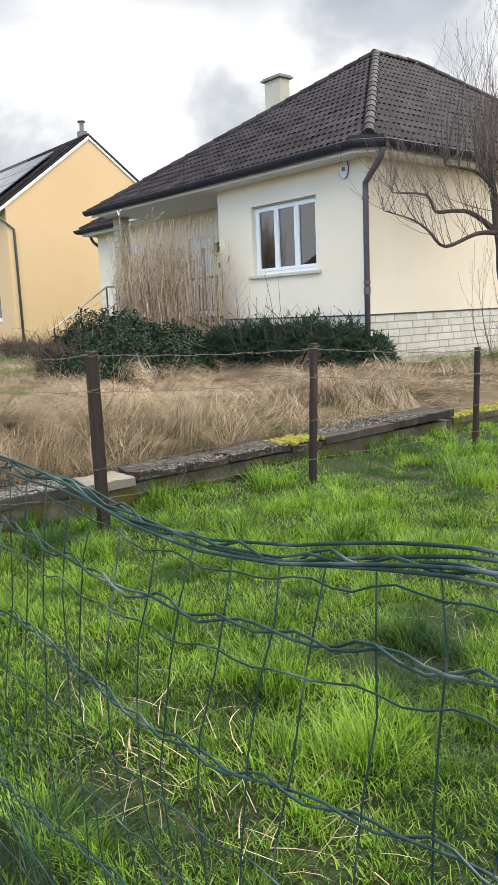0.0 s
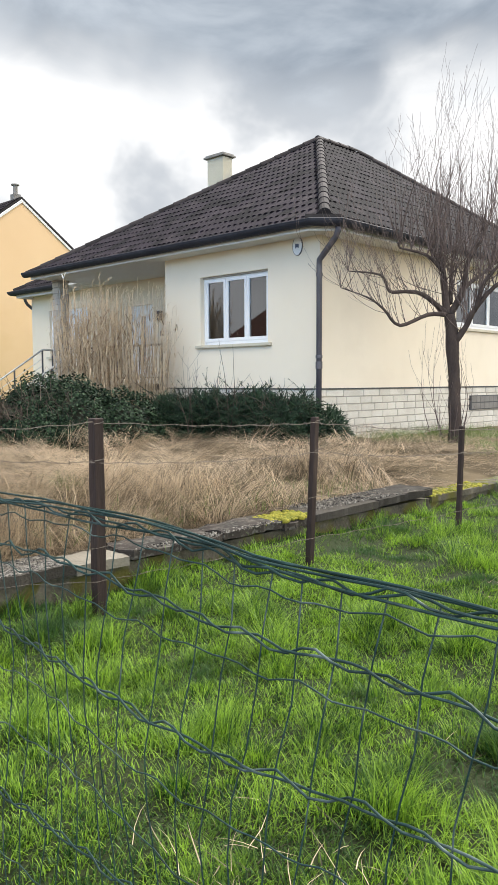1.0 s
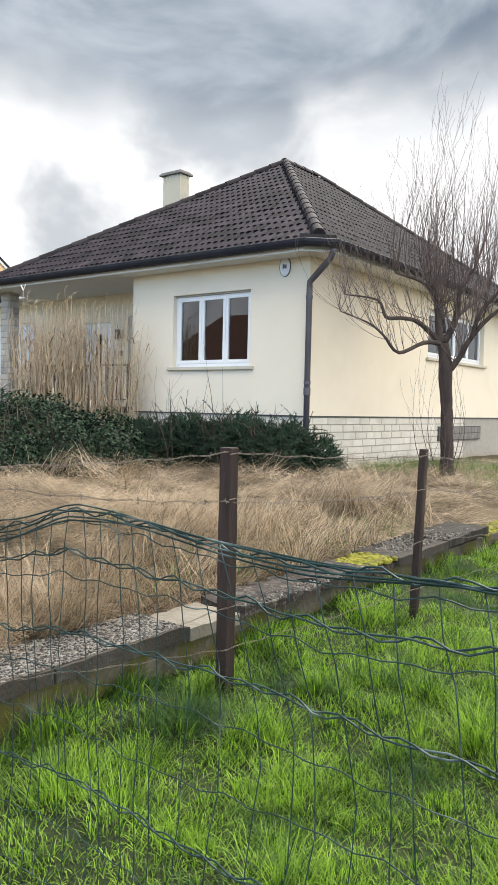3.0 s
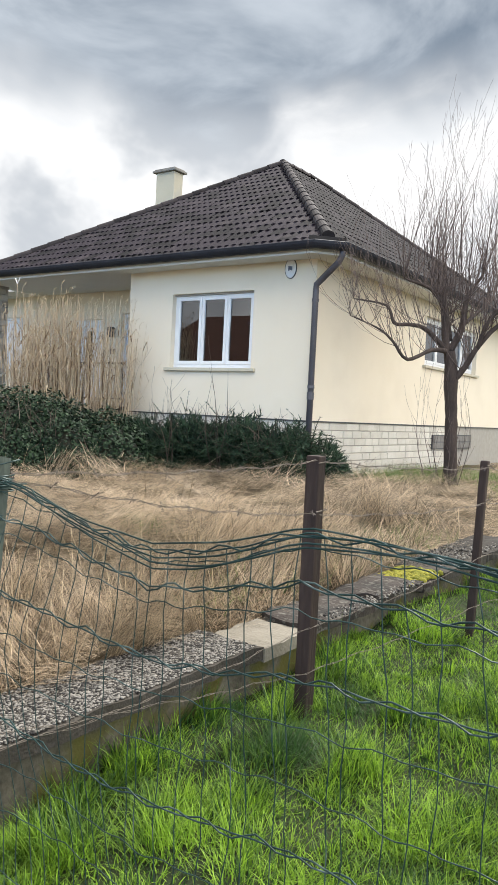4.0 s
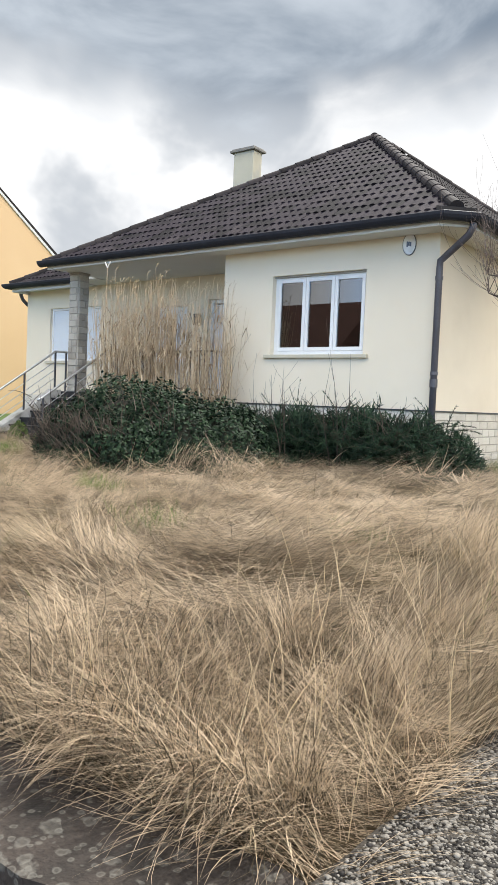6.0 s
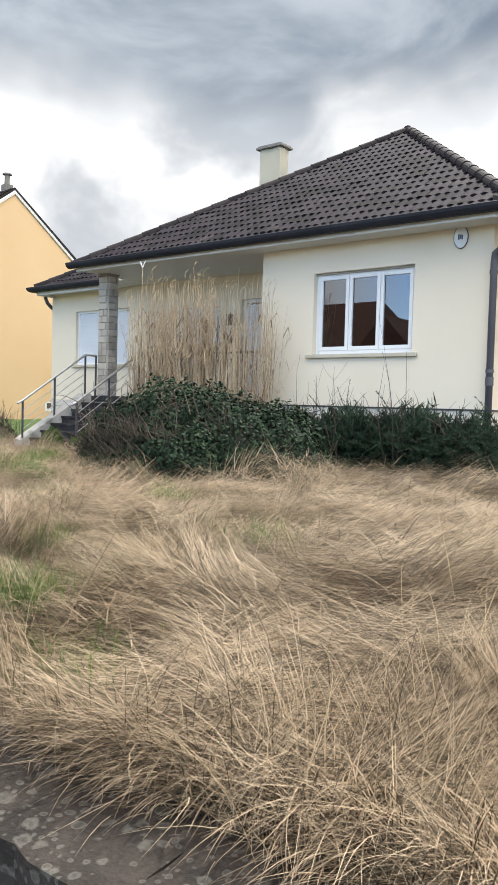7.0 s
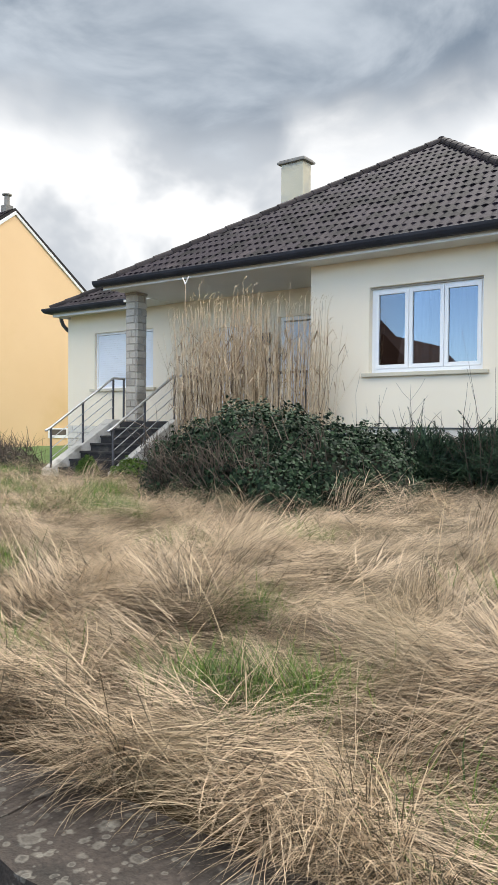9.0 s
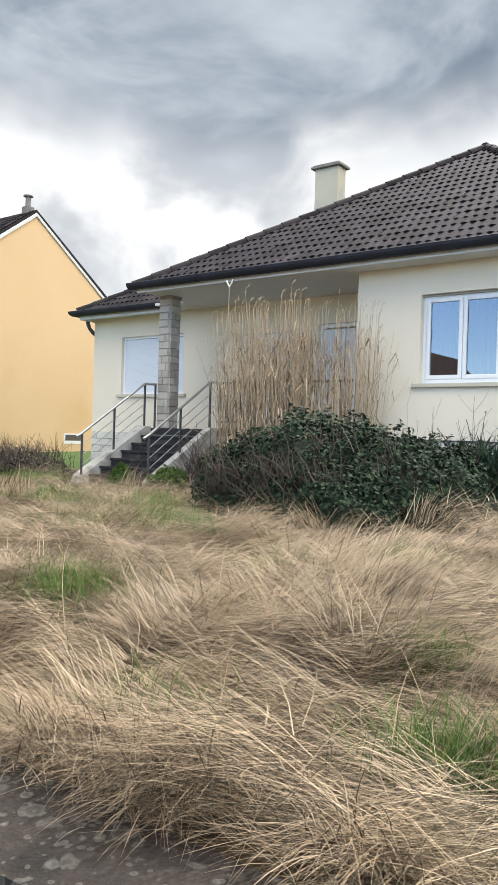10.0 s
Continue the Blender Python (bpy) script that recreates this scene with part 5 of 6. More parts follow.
def mesh_y(x, z):
    """How far the slack mesh bellies out of its line."""
    base = 3.985 + 0.15 * smooth(np.array(-x), 2.4, 4.3)
    return float(base) + 0.05 * math.sin(x * 2.1 + 1.0) * max(0.0, 1 - abs(z - 0.35) / 0.5) + 0.012 * math.sin(x * 7.0 + z * 9)


wire_mesh = thing("wire_mesh_fence", (-2.2, 4.0, -0.4), "slack green plastic-coated wire mesh, sagging between posts", "fence")
LEVELS = (0.0, 0.025, 0.085, 0.125, 0.245, 0.33, 0.44, 0.56, 0.68, 0.80, 0.94, 1.08)

TWINS = (0, 2, 4, 7)


def level_z(x, drop):
    top = float(np.interp(x, TOP_X, TOP_Z))
    relax = math.exp(-drop * 2.2)
    return 0.69 - drop + (top - 0.69) * relax + 0.005 * math.sin(x * 3.3 + drop * 20) + 0.0025 * math.sin(x * 11 + drop * 33)


for i, drop in enumerate(LEVELS):
    for twin in range(2 if i in TWINS else 1):
        pts = []
        n = 190
        for k in range(n + 1):
            x = -4.33 + 4.9 * k / n
            kink = 0.0035 * math.sin(x * 62 + i) + 0.003 * math.sin(x * 41 + 2 * i)
            spin = x * 48 + math.pi * twin + i
            r = 0.0045 if i in TWINS else 0.0
            z = level_z(x, drop)
            pts.append((x, mesh_y(x, z) + r * math.cos(spin), z + kink + r * math.sin(spin)))
        b = Batch()
        b.tube(pts, 0.0018 if i in TWINS else 0.0012, 5)
        part("line_wire", b.mesh("line_wire", smooth=True), M["wire"], wire_mesh)
rnd = random.Random(31)
x = -4.28
while x < 0.55:
    pts = []
    slant = rnd.uniform(-0.02, 0.02) + 0.05 * math.sin(x * 1.7)
    for k in range(16):
        drop = 1.12 * k / 15
        xx = x + slant * math.sin(drop * 3.5) + 0.004 * math.sin(k * 2.1 + x * 30)
        z = level_z(xx, drop)
        pts.append((xx, mesh_y(xx, z) + 0.003, z))
    b = Batch()
    b.tube(pts, 0.0011, 5)
    part("stay_wire", b.mesh("stay_wire", smooth=True), M["wire"], wire_mesh)
    x += (0.048 if x < -3.3 else 0.064) + rnd.uniform(-0.006, 0.006)
# loose strands bundled along the top
for k in range(4):
    pts = []
    ph = rnd.uniform(0, 6)
    for i in range(120):
        x = -4.33 + 4.8 * i / 119
        z = level_z(x, 0.0) + 0.010 * math.sin(x * (3 + k) + ph) - 0.012 * k * math.exp(-abs(x + 3.7) * 1.2)
        pts.append((x, mesh_y(x, z) + 0.012 * math.sin(x * 5 + ph), z + 0.005))
    b = Batch()
    b.tube(pts, 0.0019, 5)
    part("loose_strand", b.mesh("loose_strand", smooth=True), M["wire"], wire_mesh)
# knot of wire ends on the corner post
for k in range(7):
    pts = []
    a0, z0 = rnd.uniform(0, 6), 0.69 + rnd.uniform(-0.02, 0.02)
    for i in range(26):
        a = a0 + i * 0.42
        r = 0.035 + 0.003 * math.sin(i * 1.3 + k) + (0.002 * max(0, i - 19) ** 1.5)
        pts.append((-4.372 + r * math.cos(a), 4.146 + r * math.sin(a), z0 + 0.0008 * i * (k % 3 - 1) + (0.006 * max(0, i - 20) if k % 2 else 0)))
    b = Batch()
    b.tube(pts, 0.0019, 5)
    part("wire_end", b.mesh("wire_end", smooth=True), M["wire"], corner_post)


def barbed_strand(parent, stations, sag, seed, barbs=True, r=0.0018):
    """Two twisted wires with barbs through the stations, sagging between them."""
    rr = random.Random(seed)
    for twin in range(2):
        pts = []
        for a, c in zip(stations[:-1], stations[1:]):
            a, c = Vector(a), Vector(c)
            n = max(8, int((c - a).length / 0.03))
            for k in range(n):
                t = k / n
                p = a.lerp(c, t)
                p.z -= sag * 4 * t * (1 - t) - 0.004 * math.sin(t * 37 + seed)
                spin = 40 * (p.y + p.x) + math.pi * twin
                pts.append((p.x + 0.0025 * math.cos(spin) + 0.006 * math.sin(p.y * 9 + seed), p.y, p.z + 0.0025 * math.sin(spin)))
        b = Batch()
        b.tube(pts, r * 0.8, 4)
        part("strand", b.mesh("strand"), M["barbed"], parent)
    if barbs:
        b = Batch()
        for p in pts[::5]:
            for q in range(2):
                d = Vector((rr.uniform(-1, 1), rr.uniform(-0.3, 0.3), rr.uniform(-1, 1))).normalized() * 0.016
                b.tube([Vector(p) - d, Vector(p) + d], 0.0014, 3)
        tagged(part("barbing", b.mesh("barbing"), M["barbed"], parent), kind="stuff")


barbed = thing("barbed_wire_fence", (-4.35, 8, -0.4), "rusty barbed wire strung along brown posts", "fence")
P0, PA, PB, PC, PD = (-4.345, 4.16), (-4.42, 5.83), (-4.235, 7.6), (-4.145, 9.62), (-4.08, 11.6)
for j, (zs, sag) in enumerate((((0.715, 0.70, 0.63, 0.49, 0.47), 0.02), ((0.70, 0.47, 0.42, 0.28, 0.26), 0.03), ((0.02, -0.02, 0.10, 0.0, 0.0), 0.03), ((0.06, -0.22, -0.20, -0.24, -0.25), 0.01))):
    barbed_strand(barbed, [(*p, z) for p, z in zip((P0, PA, PB, PC, PD), zs)], sag, 3 + j, barbs=j < 2, r=0.0019 if j < 2 else 0.0012)


# ---- bare pollarded tree by the side wall ----
def build_tree():
    rt, fw = Vector((0.817, 0.577, 0)), Vector((-0.577, 0.817, 0))
    base = Vector((-7.19, 14.72, 0))

    def at(u, z, d=0.0):
        return base + rt * u + fw * d + Vector((0, 0, z))
    limbs = [
        ([at(0.13, -0.25), at(0.11, 0.05), at(0.08, 0.6), at(0.06, 1.1), at(0.03, 1.55), at(-0.02, 2.0)], [0.16, 0.118, 0.098, 0.095, 0.112, 0.09]),
        ([at(-0.05, 2.0), at(-0.38, 1.98, -0.35), at(-0.85, 1.78, -0.85), at(-1.1, 2.02, -0.95), at(-1.35, 2.2, -1.0), at(-1.75, 2.35, -1.05)], [0.06, 0.042, 0.034, 0.026, 0.018, 0.008]),
        ([at(-0.06, 2.02), at(-0.3, 2.2, -0.1), at(-0.5, 2.33, -0.2), at(-0.75, 2.35, -0.35), at(-1.0, 2.35, -0.45), at(-1.15, 2.6, -0.5), at(-1.65, 2.66, -0.6)], [0.07, 0.055, 0.045, 0.04, 0.034, 0.025, 0.010]),
        ([at(-0.04, 2.0), at(-0.10, 2.45, 0.1), at(-0.14, 2.8, 0.15), at(-0.35, 3.1, 0.1)], [0.085, 0.07, 0.055, 0.03]),
        ([at(-0.12, 2.7, 0.1), at(-0.4, 2.95, -0.1), at(-0.85, 3.05, -0.3)], [0.045, 0.035, 0.018]),
        ([at(0.0, 2.0), at(0.22, 2.45, 0.2), at(0.30, 2.9, 0.3), at(0.55, 3.3, 0.35)], [0.08, 0.065, 0.05, 0.025]),
        ([at(0.02, 1.5), at(0.22, 1.78, -0.1), at(0.38, 2.1, -0.2), at(0.75, 2.5, -0.2), at(1.2, 2.7, -0.3)], [0.075, 0.06, 0.05, 0.04, 0.02]),
        ([at(0.36, 2.05, -0.2), at(0.5, 2.5, -0.3), at(0.9, 2.95, -0.4)], [0.045, 0.035, 0.02]),
        ([at(0.22, 2.45, 0.2), at(0.6, 2.75, 0.6), at(0.9, 3.0, 0.9)], [0.045, 0.035, 0.02]),
        ([at(0.0, 2.2, 0.1), at(0.05, 2.6, 0.5), at(0.1, 3.0, 0.9)], [0.06, 0.045, 0.02]),
    ]
    limbs = [limbs[0]] + [(p, [q * 0.78 for q in rad]) for p, rad in limbs[1:]]
    tree = thing("fruit_tree", (-7.19, 14.72, -0.1), "bare pollarded fruit tree with many thin upright shoots", "tree")
    b = Batch()
    for n, (pts, rad) in enumerate(limbs):
        fine_p, fine_r = [], []
        for i in range(len(pts) - 1):
            for k in range(4):
                t = k / 4
                p0, p1, p2, p3 = pts[max(i - 1, 0)], pts[i], pts[i + 1], pts[min(i + 2, len(pts) - 1)]
                q = 0.5 * (2 * p1 + (p2 - p0) * t + (2 * p0 - 5 * p1 + 4 * p2 - p3) * t * t + (3 * p1 - p0 - 3 * p2 + p3) * t ** 3)
                fine_p.append(q + Vector((noise.noise(q * 3), noise.noise(q * 3 + Vector((9, 0, 0))), 0)) * 0.02)
                fine_r.append((rad[i] * (1 - t) + rad[i + 1] * t) * (1 + 0.12 * noise.noise(q * 7)))
        fine_p.append(pts[-1])
        fine_r.append(rad[-1])
        b2 = Batch()
        b2.tube(fine_p, fine_r, 9 if n == 0 else 7)
        part("trunk" if n == 0 else "limb", b2.mesh("limb", smooth=True), M["bark"], tree)
        limbs[n] = (fine_p, fine_r)
    rr = random.Random(8)

    def shoot(p, d, length, r, depth):
        pts, rad = [p], [r]
        n = 7 if depth else 5
        q, dd = Vector(p), Vector(d)
        for k in range(n):
            dd = (dd + Vector((rr.uniform(-0.16, 0.16), rr.uniform(-0.16, 0.16), 0.10 + rr.uniform(-0.05, 0.1)))).normalized()
            q = q + dd * length / n
            pts.append(q.copy())
            rad.append(max(0.0016, r * (1 - (k + 1) / n)))
            if depth and rr.random() < 0.6:
                side = (dd + Vector((rr.uniform(-0.8, 0.8), rr.uniform(-0.8, 0.8), rr.uniform(-0.1, 0.5)))).normalized()
                shoot(q, side, length * rr.uniform(0.2, 0.45), max(0.002, rad[-1] * 0.6), depth - 1)
        b.tube(pts, rad, 4, closed=False)
    for n, (pts, rad) in enumerate(limbs[1:], 1):
        for i in range(2, len(pts), 1):
            for _ in range(rr.choice((1, 1, 2, 2)) if n <= 2 else rr.choice((2, 3, 3, 4))):
                d = Vector((rr.uniform(-0.4, 0.4), rr.uniform(-0.4, 0.4), 1.0)) if rr.random() < 0.75 else Vector((rr.uniform(-1, 1), rr.uniform(-1, 1), 0.3))
                if n <= 2:
                    d += -rt * 0.5
                shoot(pts[i], d.normalized(), rr.uniform(0.5, 1.6) if n <= 2 else rr.uniform(0.7, 2.1), 0.0055 if n <= 2 else 0.0085, 1)
        for _ in range(3):
            shoot(pts[-1], Vector((rr.uniform(-0.3, 0.3), rr.uniform(-0.3, 0.3), 1)).normalized(), rr.uniform(0.5, 1.0) if n <= 2 else rr.uniform(1.2, 2.2), 0.006 if n <= 2 else 0.010, 2)
    for u, z, d in ((-0.32, 3.05, 0.1), (-0.15, 2.9, 0.2), (0.0, 3.0, 0.1), (0.18, 3.0, 0.2), (0.32, 3.1, 0.3), (0.5, 3.2, 0.3), (0.7, 2.9, 0.1), (0.9, 2.9, -0.3), (-0.24, 3.0, -0.05), (0.1, 2.95, 0.4)):
        shoot(at(u, z, d), Vector((rr.uniform(-0.12, 0.08), 0, 1)), rr.uniform(1.5, 2.6), 0.012, 2)
    for k in range(9):
        a = rr.uniform(0, 6.28)
        shoot(at(0, -0.1) + Vector((math.cos(a), math.sin(a), 0)) * rr.uniform(0.12, 0.3), Vector((math.cos(a) * 0.25, math.sin(a) * 0.25, 1)).normalized(), rr.uniform(0.9, 1.9), 0.008, 1)
    tagged(part("shoot_mass", b.mesh("shoot_mass"), M["shoot"], tree, "thin bare twigs"), kind="stuff")


build_tree()


# ---- dry ornamental reeds before the porch ----
def build_reeds():
    rr = random.Random(14)
    clump = thing("reed_clump", (-14.0, 12.7, -0.1), "tall dry straw-coloured ornamental reed clump with feathery tips", "reeds")
    stalks, leaves, plumes = Batch(), Batch(), Batch()
    single = 0
    for k in range(760):
        a, q = rr.uniform(0, 6.283), math.sqrt(rr.random())
        u, w = q * math.cos(a), q * math.sin(a)
        if u > 0.15 and rr.random() < 0.5:
            continue
        # the clump stands aslant, from the stairs towards the front wall
        x, y = -13.52 + 1.05 * u - 0.22 * w, 12.62 + 0.62 * u + 0.36 * w
        out = Vector((u, w, 0))
        top = rr.uniform(2.0, 2.95) - 0.25 * q + (0.15 if rr.random() < 0.1 else 0)
        lean = out * rr.uniform(0.0, 0.24) + Vector((rr.uniform(-0.13, 0.13), rr.uniform(-0.12, 0.12), 0))
        if rr.random() < 0.06:
            lean *= 3
            top *= 0.8
        pts = []
        for i in range(6):
            t = i / 5
            pts.append(Vector((x, y, -0.12)) + lean * (t ** 1.6) + Vector((rr.uniform(-0.008, 0.008), rr.uniform(-0.008, 0.008), (top + 0.12) * t)))
        radii = [0.0058, 0.0055, 0.005, 0.0045, 0.0035, 0.0025]
        if w < -0.1 and single < 280:
            one = Batch()
            one.tube(pts, radii, 4, closed=False)
            part("stalk", one.mesh("stalk"), M["reed"], clump)
            single += 1
        else:
            stalks.tube(pts, radii, 3, closed=False)
        for _ in range(3):
            i = rr.randint(1, 4)
            p, a2 = pts[i], rr.uniform(0, 6.283)
            ln, w = rr.uniform(0.25, 0.55), rr.uniform(0.004, 0.009)
            d = Vector((math.cos(a2), math.sin(a2), 0))
            s2 = Vector((-d.y, d.x, 0)) * w
            q1 = p + d * ln * 0.35 + Vector((0, 0, ln * 0.35))
            q2 = p + d * ln * 0.6 + Vector((0, 0, ln * rr.uniform(-0.35, 0.25)))
            leaves.add([p - s2, p + s2, q1 + s2, q1 - s2, q2], [(0, 1, 2, 3), (3, 2, 4)])
        if rr.random() < 0.55:
            p, a2 = pts[-1], rr.uniform(-0.5, 1.2)
            d = Vector((math.cos(a2), math.sin(a2), 0))
            for j in range(9):
                t = j / 9
                o = p + d * 0.10 * t * t + Vector((0, 0, -0.02 + 0.17 * t - 0.07 * t * t))
                e = o + Vector((rr.uniform(-0.02, 0.035), rr.uniform(-0.02, 0.02), rr.uniform(0.02, 0.05)))
                s2 = Vector((rr.uniform(-1, 1), rr.uniform(-1, 1), 0)).normalized() * 0.004
                plumes.add([o - s2, o + s2, e], [(0, 1, 2)])
    tagged(part("reed_thicket", stalks.mesh("reed_thicket"), M["reed"], clump, "dense dry reed behind"), kind="stuff")
    tagged(part("dry_leaves", leaves.mesh("dry_leaves"), M["reed"], clump), kind="stuff")
    tagged(part("plume_fringe", plumes.mesh("plume_fringe"), M["plume"], clump, "pale feathery reed tips"), kind="stuff")
    white = thing("pale_stake", (-14.55, 12.16, -0.1), "pale forked plant stake standing in the reeds", "stake")
    b = Batch()
    b.tube([(-14.55, 12.16, -0.12), (-14.52, 12.14, 3.04)], 0.006, 6)
    part("rod", b.mesh("rod"), M["reed"], white)
    b = Batch()
    b.tube([(-14.52, 12.14, 3.03), (-14.57, 12.13, 3.13)], 0.010, 5)
    b.tube([(-14.52, 12.14, 3.03), (-14.46, 12.15, 3.14)], 0.010, 5)
    part("fork", b.mesh("fork"), M["soffit"], white, "white forked tip")


build_reeds()


# ---- shrubs ----
def mound(name, bumps, leaf_count, leaf, mat, label, category, seed, twigs=0, twig_zone=None, twig_len=(0.3, 0.7), spiky=False, hollow=0.84, rough=0.13):
    """A bush of leaves over rounded bumps (cx, cy, rx, ry, z0, height), with bare twigs; its inner shade is a
    near-black core.
    """
    rng = np.random.default_rng(seed)
    rr = random.Random(seed)
    bush = thing(name, (bumps[0][0], bumps[0][1], bumps[0][4]), label, category)
    # added shell, coloured as the shade between the leaves
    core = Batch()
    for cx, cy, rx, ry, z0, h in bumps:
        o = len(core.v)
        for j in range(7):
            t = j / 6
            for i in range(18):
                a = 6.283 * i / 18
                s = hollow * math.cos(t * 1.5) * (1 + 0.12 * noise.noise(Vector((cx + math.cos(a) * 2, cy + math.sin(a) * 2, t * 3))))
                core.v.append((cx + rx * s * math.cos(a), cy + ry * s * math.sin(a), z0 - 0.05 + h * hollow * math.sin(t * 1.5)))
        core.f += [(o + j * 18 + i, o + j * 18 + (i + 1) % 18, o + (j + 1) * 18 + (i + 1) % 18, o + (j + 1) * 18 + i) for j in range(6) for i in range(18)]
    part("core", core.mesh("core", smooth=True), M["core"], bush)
    weights = np.array([b[2] * b[3] + (b[2] + b[3]) * b[5] for b in bumps])
    pick = rng.choice(len(bumps), leaf_count, p=weights / weights.sum())
    bb = np.array(bumps)[pick]
    a = rng.uniform(0, 6.283, leaf_count)
    t = np.arcsin(rng.uniform(0.0, 1.0, leaf_count))
    lump = 1 + rough * value_noise(a * 2.2 + bb[:, 0], t * 4 + bb[:, 1], seed) + rough * 0.6 * value_noise(a * 7, t * 11, seed + 1)
    depth = lump * (1 - rng.gamma(1.2, 0.05, leaf_count))
    nrm = np.stack([np.cos(a) * np.cos(t), np.sin(a) * np.cos(t), np.sin(t)], 1)
    c = np.stack([bb[:, 0] + bb[:, 2] * nrm[:, 0] * depth, bb[:, 1] + bb[:, 3] * nrm[:, 1] * depth, bb[:, 4] + bb[:, 5] * nrm[:, 2] * depth], 1)
    n2 = nrm + rng.normal(0, 0.55, (leaf_count, 3)) + (0, 0, 0.25)
    n2 /= np.linalg.norm(n2, axis=1)[:, None]
    tip = rng.normal(0, 1, (leaf_count, 3)) + ((0, 0, -0.6) if not spiky else nrm * 2.2)
    tip -= n2 * (tip * n2).sum(1)[:, None] * (0.2 if spiky else 1.0)
    tip /= np.linalg.norm(tip, axis=1)[:, None]
    sd = np.cross(n2, tip)
    sd /= np.linalg.norm(sd, axis=1)[:, None] + 1e-9
    ln = leaf[0] * rng.uniform(0.6, 1.3, leaf_count)[:, None]
    wd = leaf[1] * rng.uniform(0.7, 1.2, leaf_count)[:, None]
    v = np.stack([c - tip * ln * 0.5, c + sd * wd - n2 * ln * 0.12, c + tip * ln * 0.6, c - sd * wd - n2 * ln * 0.12], 1).reshape(-1, 3)
    o = (np.arange(leaf_count) * 4)[:, None]
    tagged(part("leaves", from_arrays("leaves", v, [np.concatenate([o + np.array([[0, 1, 2]]), o + np.array([[0, 2, 3]])])]), mat, bush), kind="stuff")
    if twigs:
        b = Batch()
        for k in range(twigs):
            x0, x1, y0, y1, z0, z1 = twig_zone
            p = Vector((rr.uniform(x0, x1), rr.uniform(y0, y1), rr.uniform(z0, z1)))
            d = Vector((rr.uniform(-0.4, 0.4), rr.uniform(-0.55, 0.2), rr.uniform(0.45, 1.0))).normalized()
            pts = [p]
            if not spiky and k % 6 == 0:
                cx, cy, rx, ry, zb, h = rr.choice(bumps)
                p = Vector((cx + rr.uniform(-0.8, 0.6) * rx, cy + rr.uniform(-0.95, -0.3) * ry, zb + h * rr.uniform(0.3, 0.8)))
                pts = [p]
            ln = rr.uniform(*twig_len)
            for i in range(4):
                d = (d + Vector((rr.uniform(-0.3, 0.3), rr.uniform(-0.3, 0.3), rr.uniform(-0.35, 0.2)))).normalized()
                pts.append(pts[-1] + d * ln / 4)
            b.tube(pts, [0.006, 0.005, 0.004, 0.003, 0.0015], 3, closed=False)
        tagged(part("brushwood", b.mesh("brushwood"), M["twig"], bush, "tangle of bare brown twigs"), kind="stuff")
    return bush


mound("ivy_mound", [(-11.5, 10.0, 1.15, 1.15, -0.12, 1.13), (-12.25, 10.05, 0.86, 0.80, -0.12, 0.95), (-10.75, 9.95, 0.75, 0.90, -0.12, 1.0), (-11.0, 9.35, 0.80, 0.70, -0.12, 0.72), (-10.40, 10.5, 0.60, 0.75, -0.12, 0.92), (-11.75, 9.45, 0.70, 0.60, -0.12, 0.70)],
      44000, (0.046, 0.020), M["ivy"], "dark green ivy-covered mound with brown twigs below", "bush", 3, 1500, (-12.25, -10.8, 9.0, 9.45, -0.1, 0.30), (0.2, 0.45))
juniper = mound("juniper_shrub", [(-9.9, 12.85, 0.90, 0.62, -0.12, 0.78), (-9.1, 12.95, 0.62, 0.50, -0.12, 0.72), (-8.55, 13.0, 0.50, 0.42, -0.12, 0.55), (-10.75, 12.6, 0.75, 0.60, -0.12, 0.74), (-11.6, 12.5, 0.75, 0.60, -0.12, 0.68)],
                30000, (0.14, 0.0085), M["juniper"], "spreading dark green juniper shrub before the plinth", "bush", 4, 110, (-11.6, -8.9, 12.2, 12.9, 0.2, 0.6), (0.3, 0.6), True, 0.62, 0.34)


def juniper_sprays(bush):
    """Arching branches with needles that stand out of the shrub's outline."""
    rr = random.Random(77)
    wood, needle = Batch(), Batch()
    for k in range(330):
        p = Vector((rr.uniform(-11.9, -8.35), rr.uniform(12.2, 13.0), rr.uniform(0.05, 0.45) * (1.0 if k % 3 else 1.2)))
        d = Vector((rr.uniform(-0.5, 1.0), rr.uniform(-0.9, 0.1), rr.uniform(0.15, 0.65))).normalized()
        ln = rr.uniform(0.35, 0.75)
        pts = [p.copy()]
        for i in range(7):
            d = (d + Vector((0.03, -0.02, -0.09))).normalized()
            pts.append(pts[-1] + d * ln / 7)
        if pts[-1].y > 13.62:
            continue
        wood.tube(pts, [0.006, 0.005, 0.005, 0.004, 0.004, 0.003, 0.002, 0.0015], 3, closed=False)
        for i in range(1, 8):
            ax = (pts[i] - pts[i - 1]).normalized()
            for _ in range(9):
                o = pts[i - 1].lerp(pts[i], rr.random())
                out = (ax * 0.9 + Vector((rr.uniform(-1, 1), rr.uniform(-1, 1), rr.uniform(-0.6, 0.8)))).normalized()
                side = out.cross(ax).normalized() * 0.006
                tip = o + out * rr.uniform(0.05, 0.11) * (1.15 - i / 10)
                needle.add([o - side, o + side, tip], [(0, 1, 2)])
    tagged(part("spray_wood", wood.mesh("spray_wood"), M["twig"], bush), kind="stuff")
    tagged(part("spray_needle", needle.mesh("spray_needle"), M["juniper"], bush), kind="stuff")


juniper_sprays(juniper)
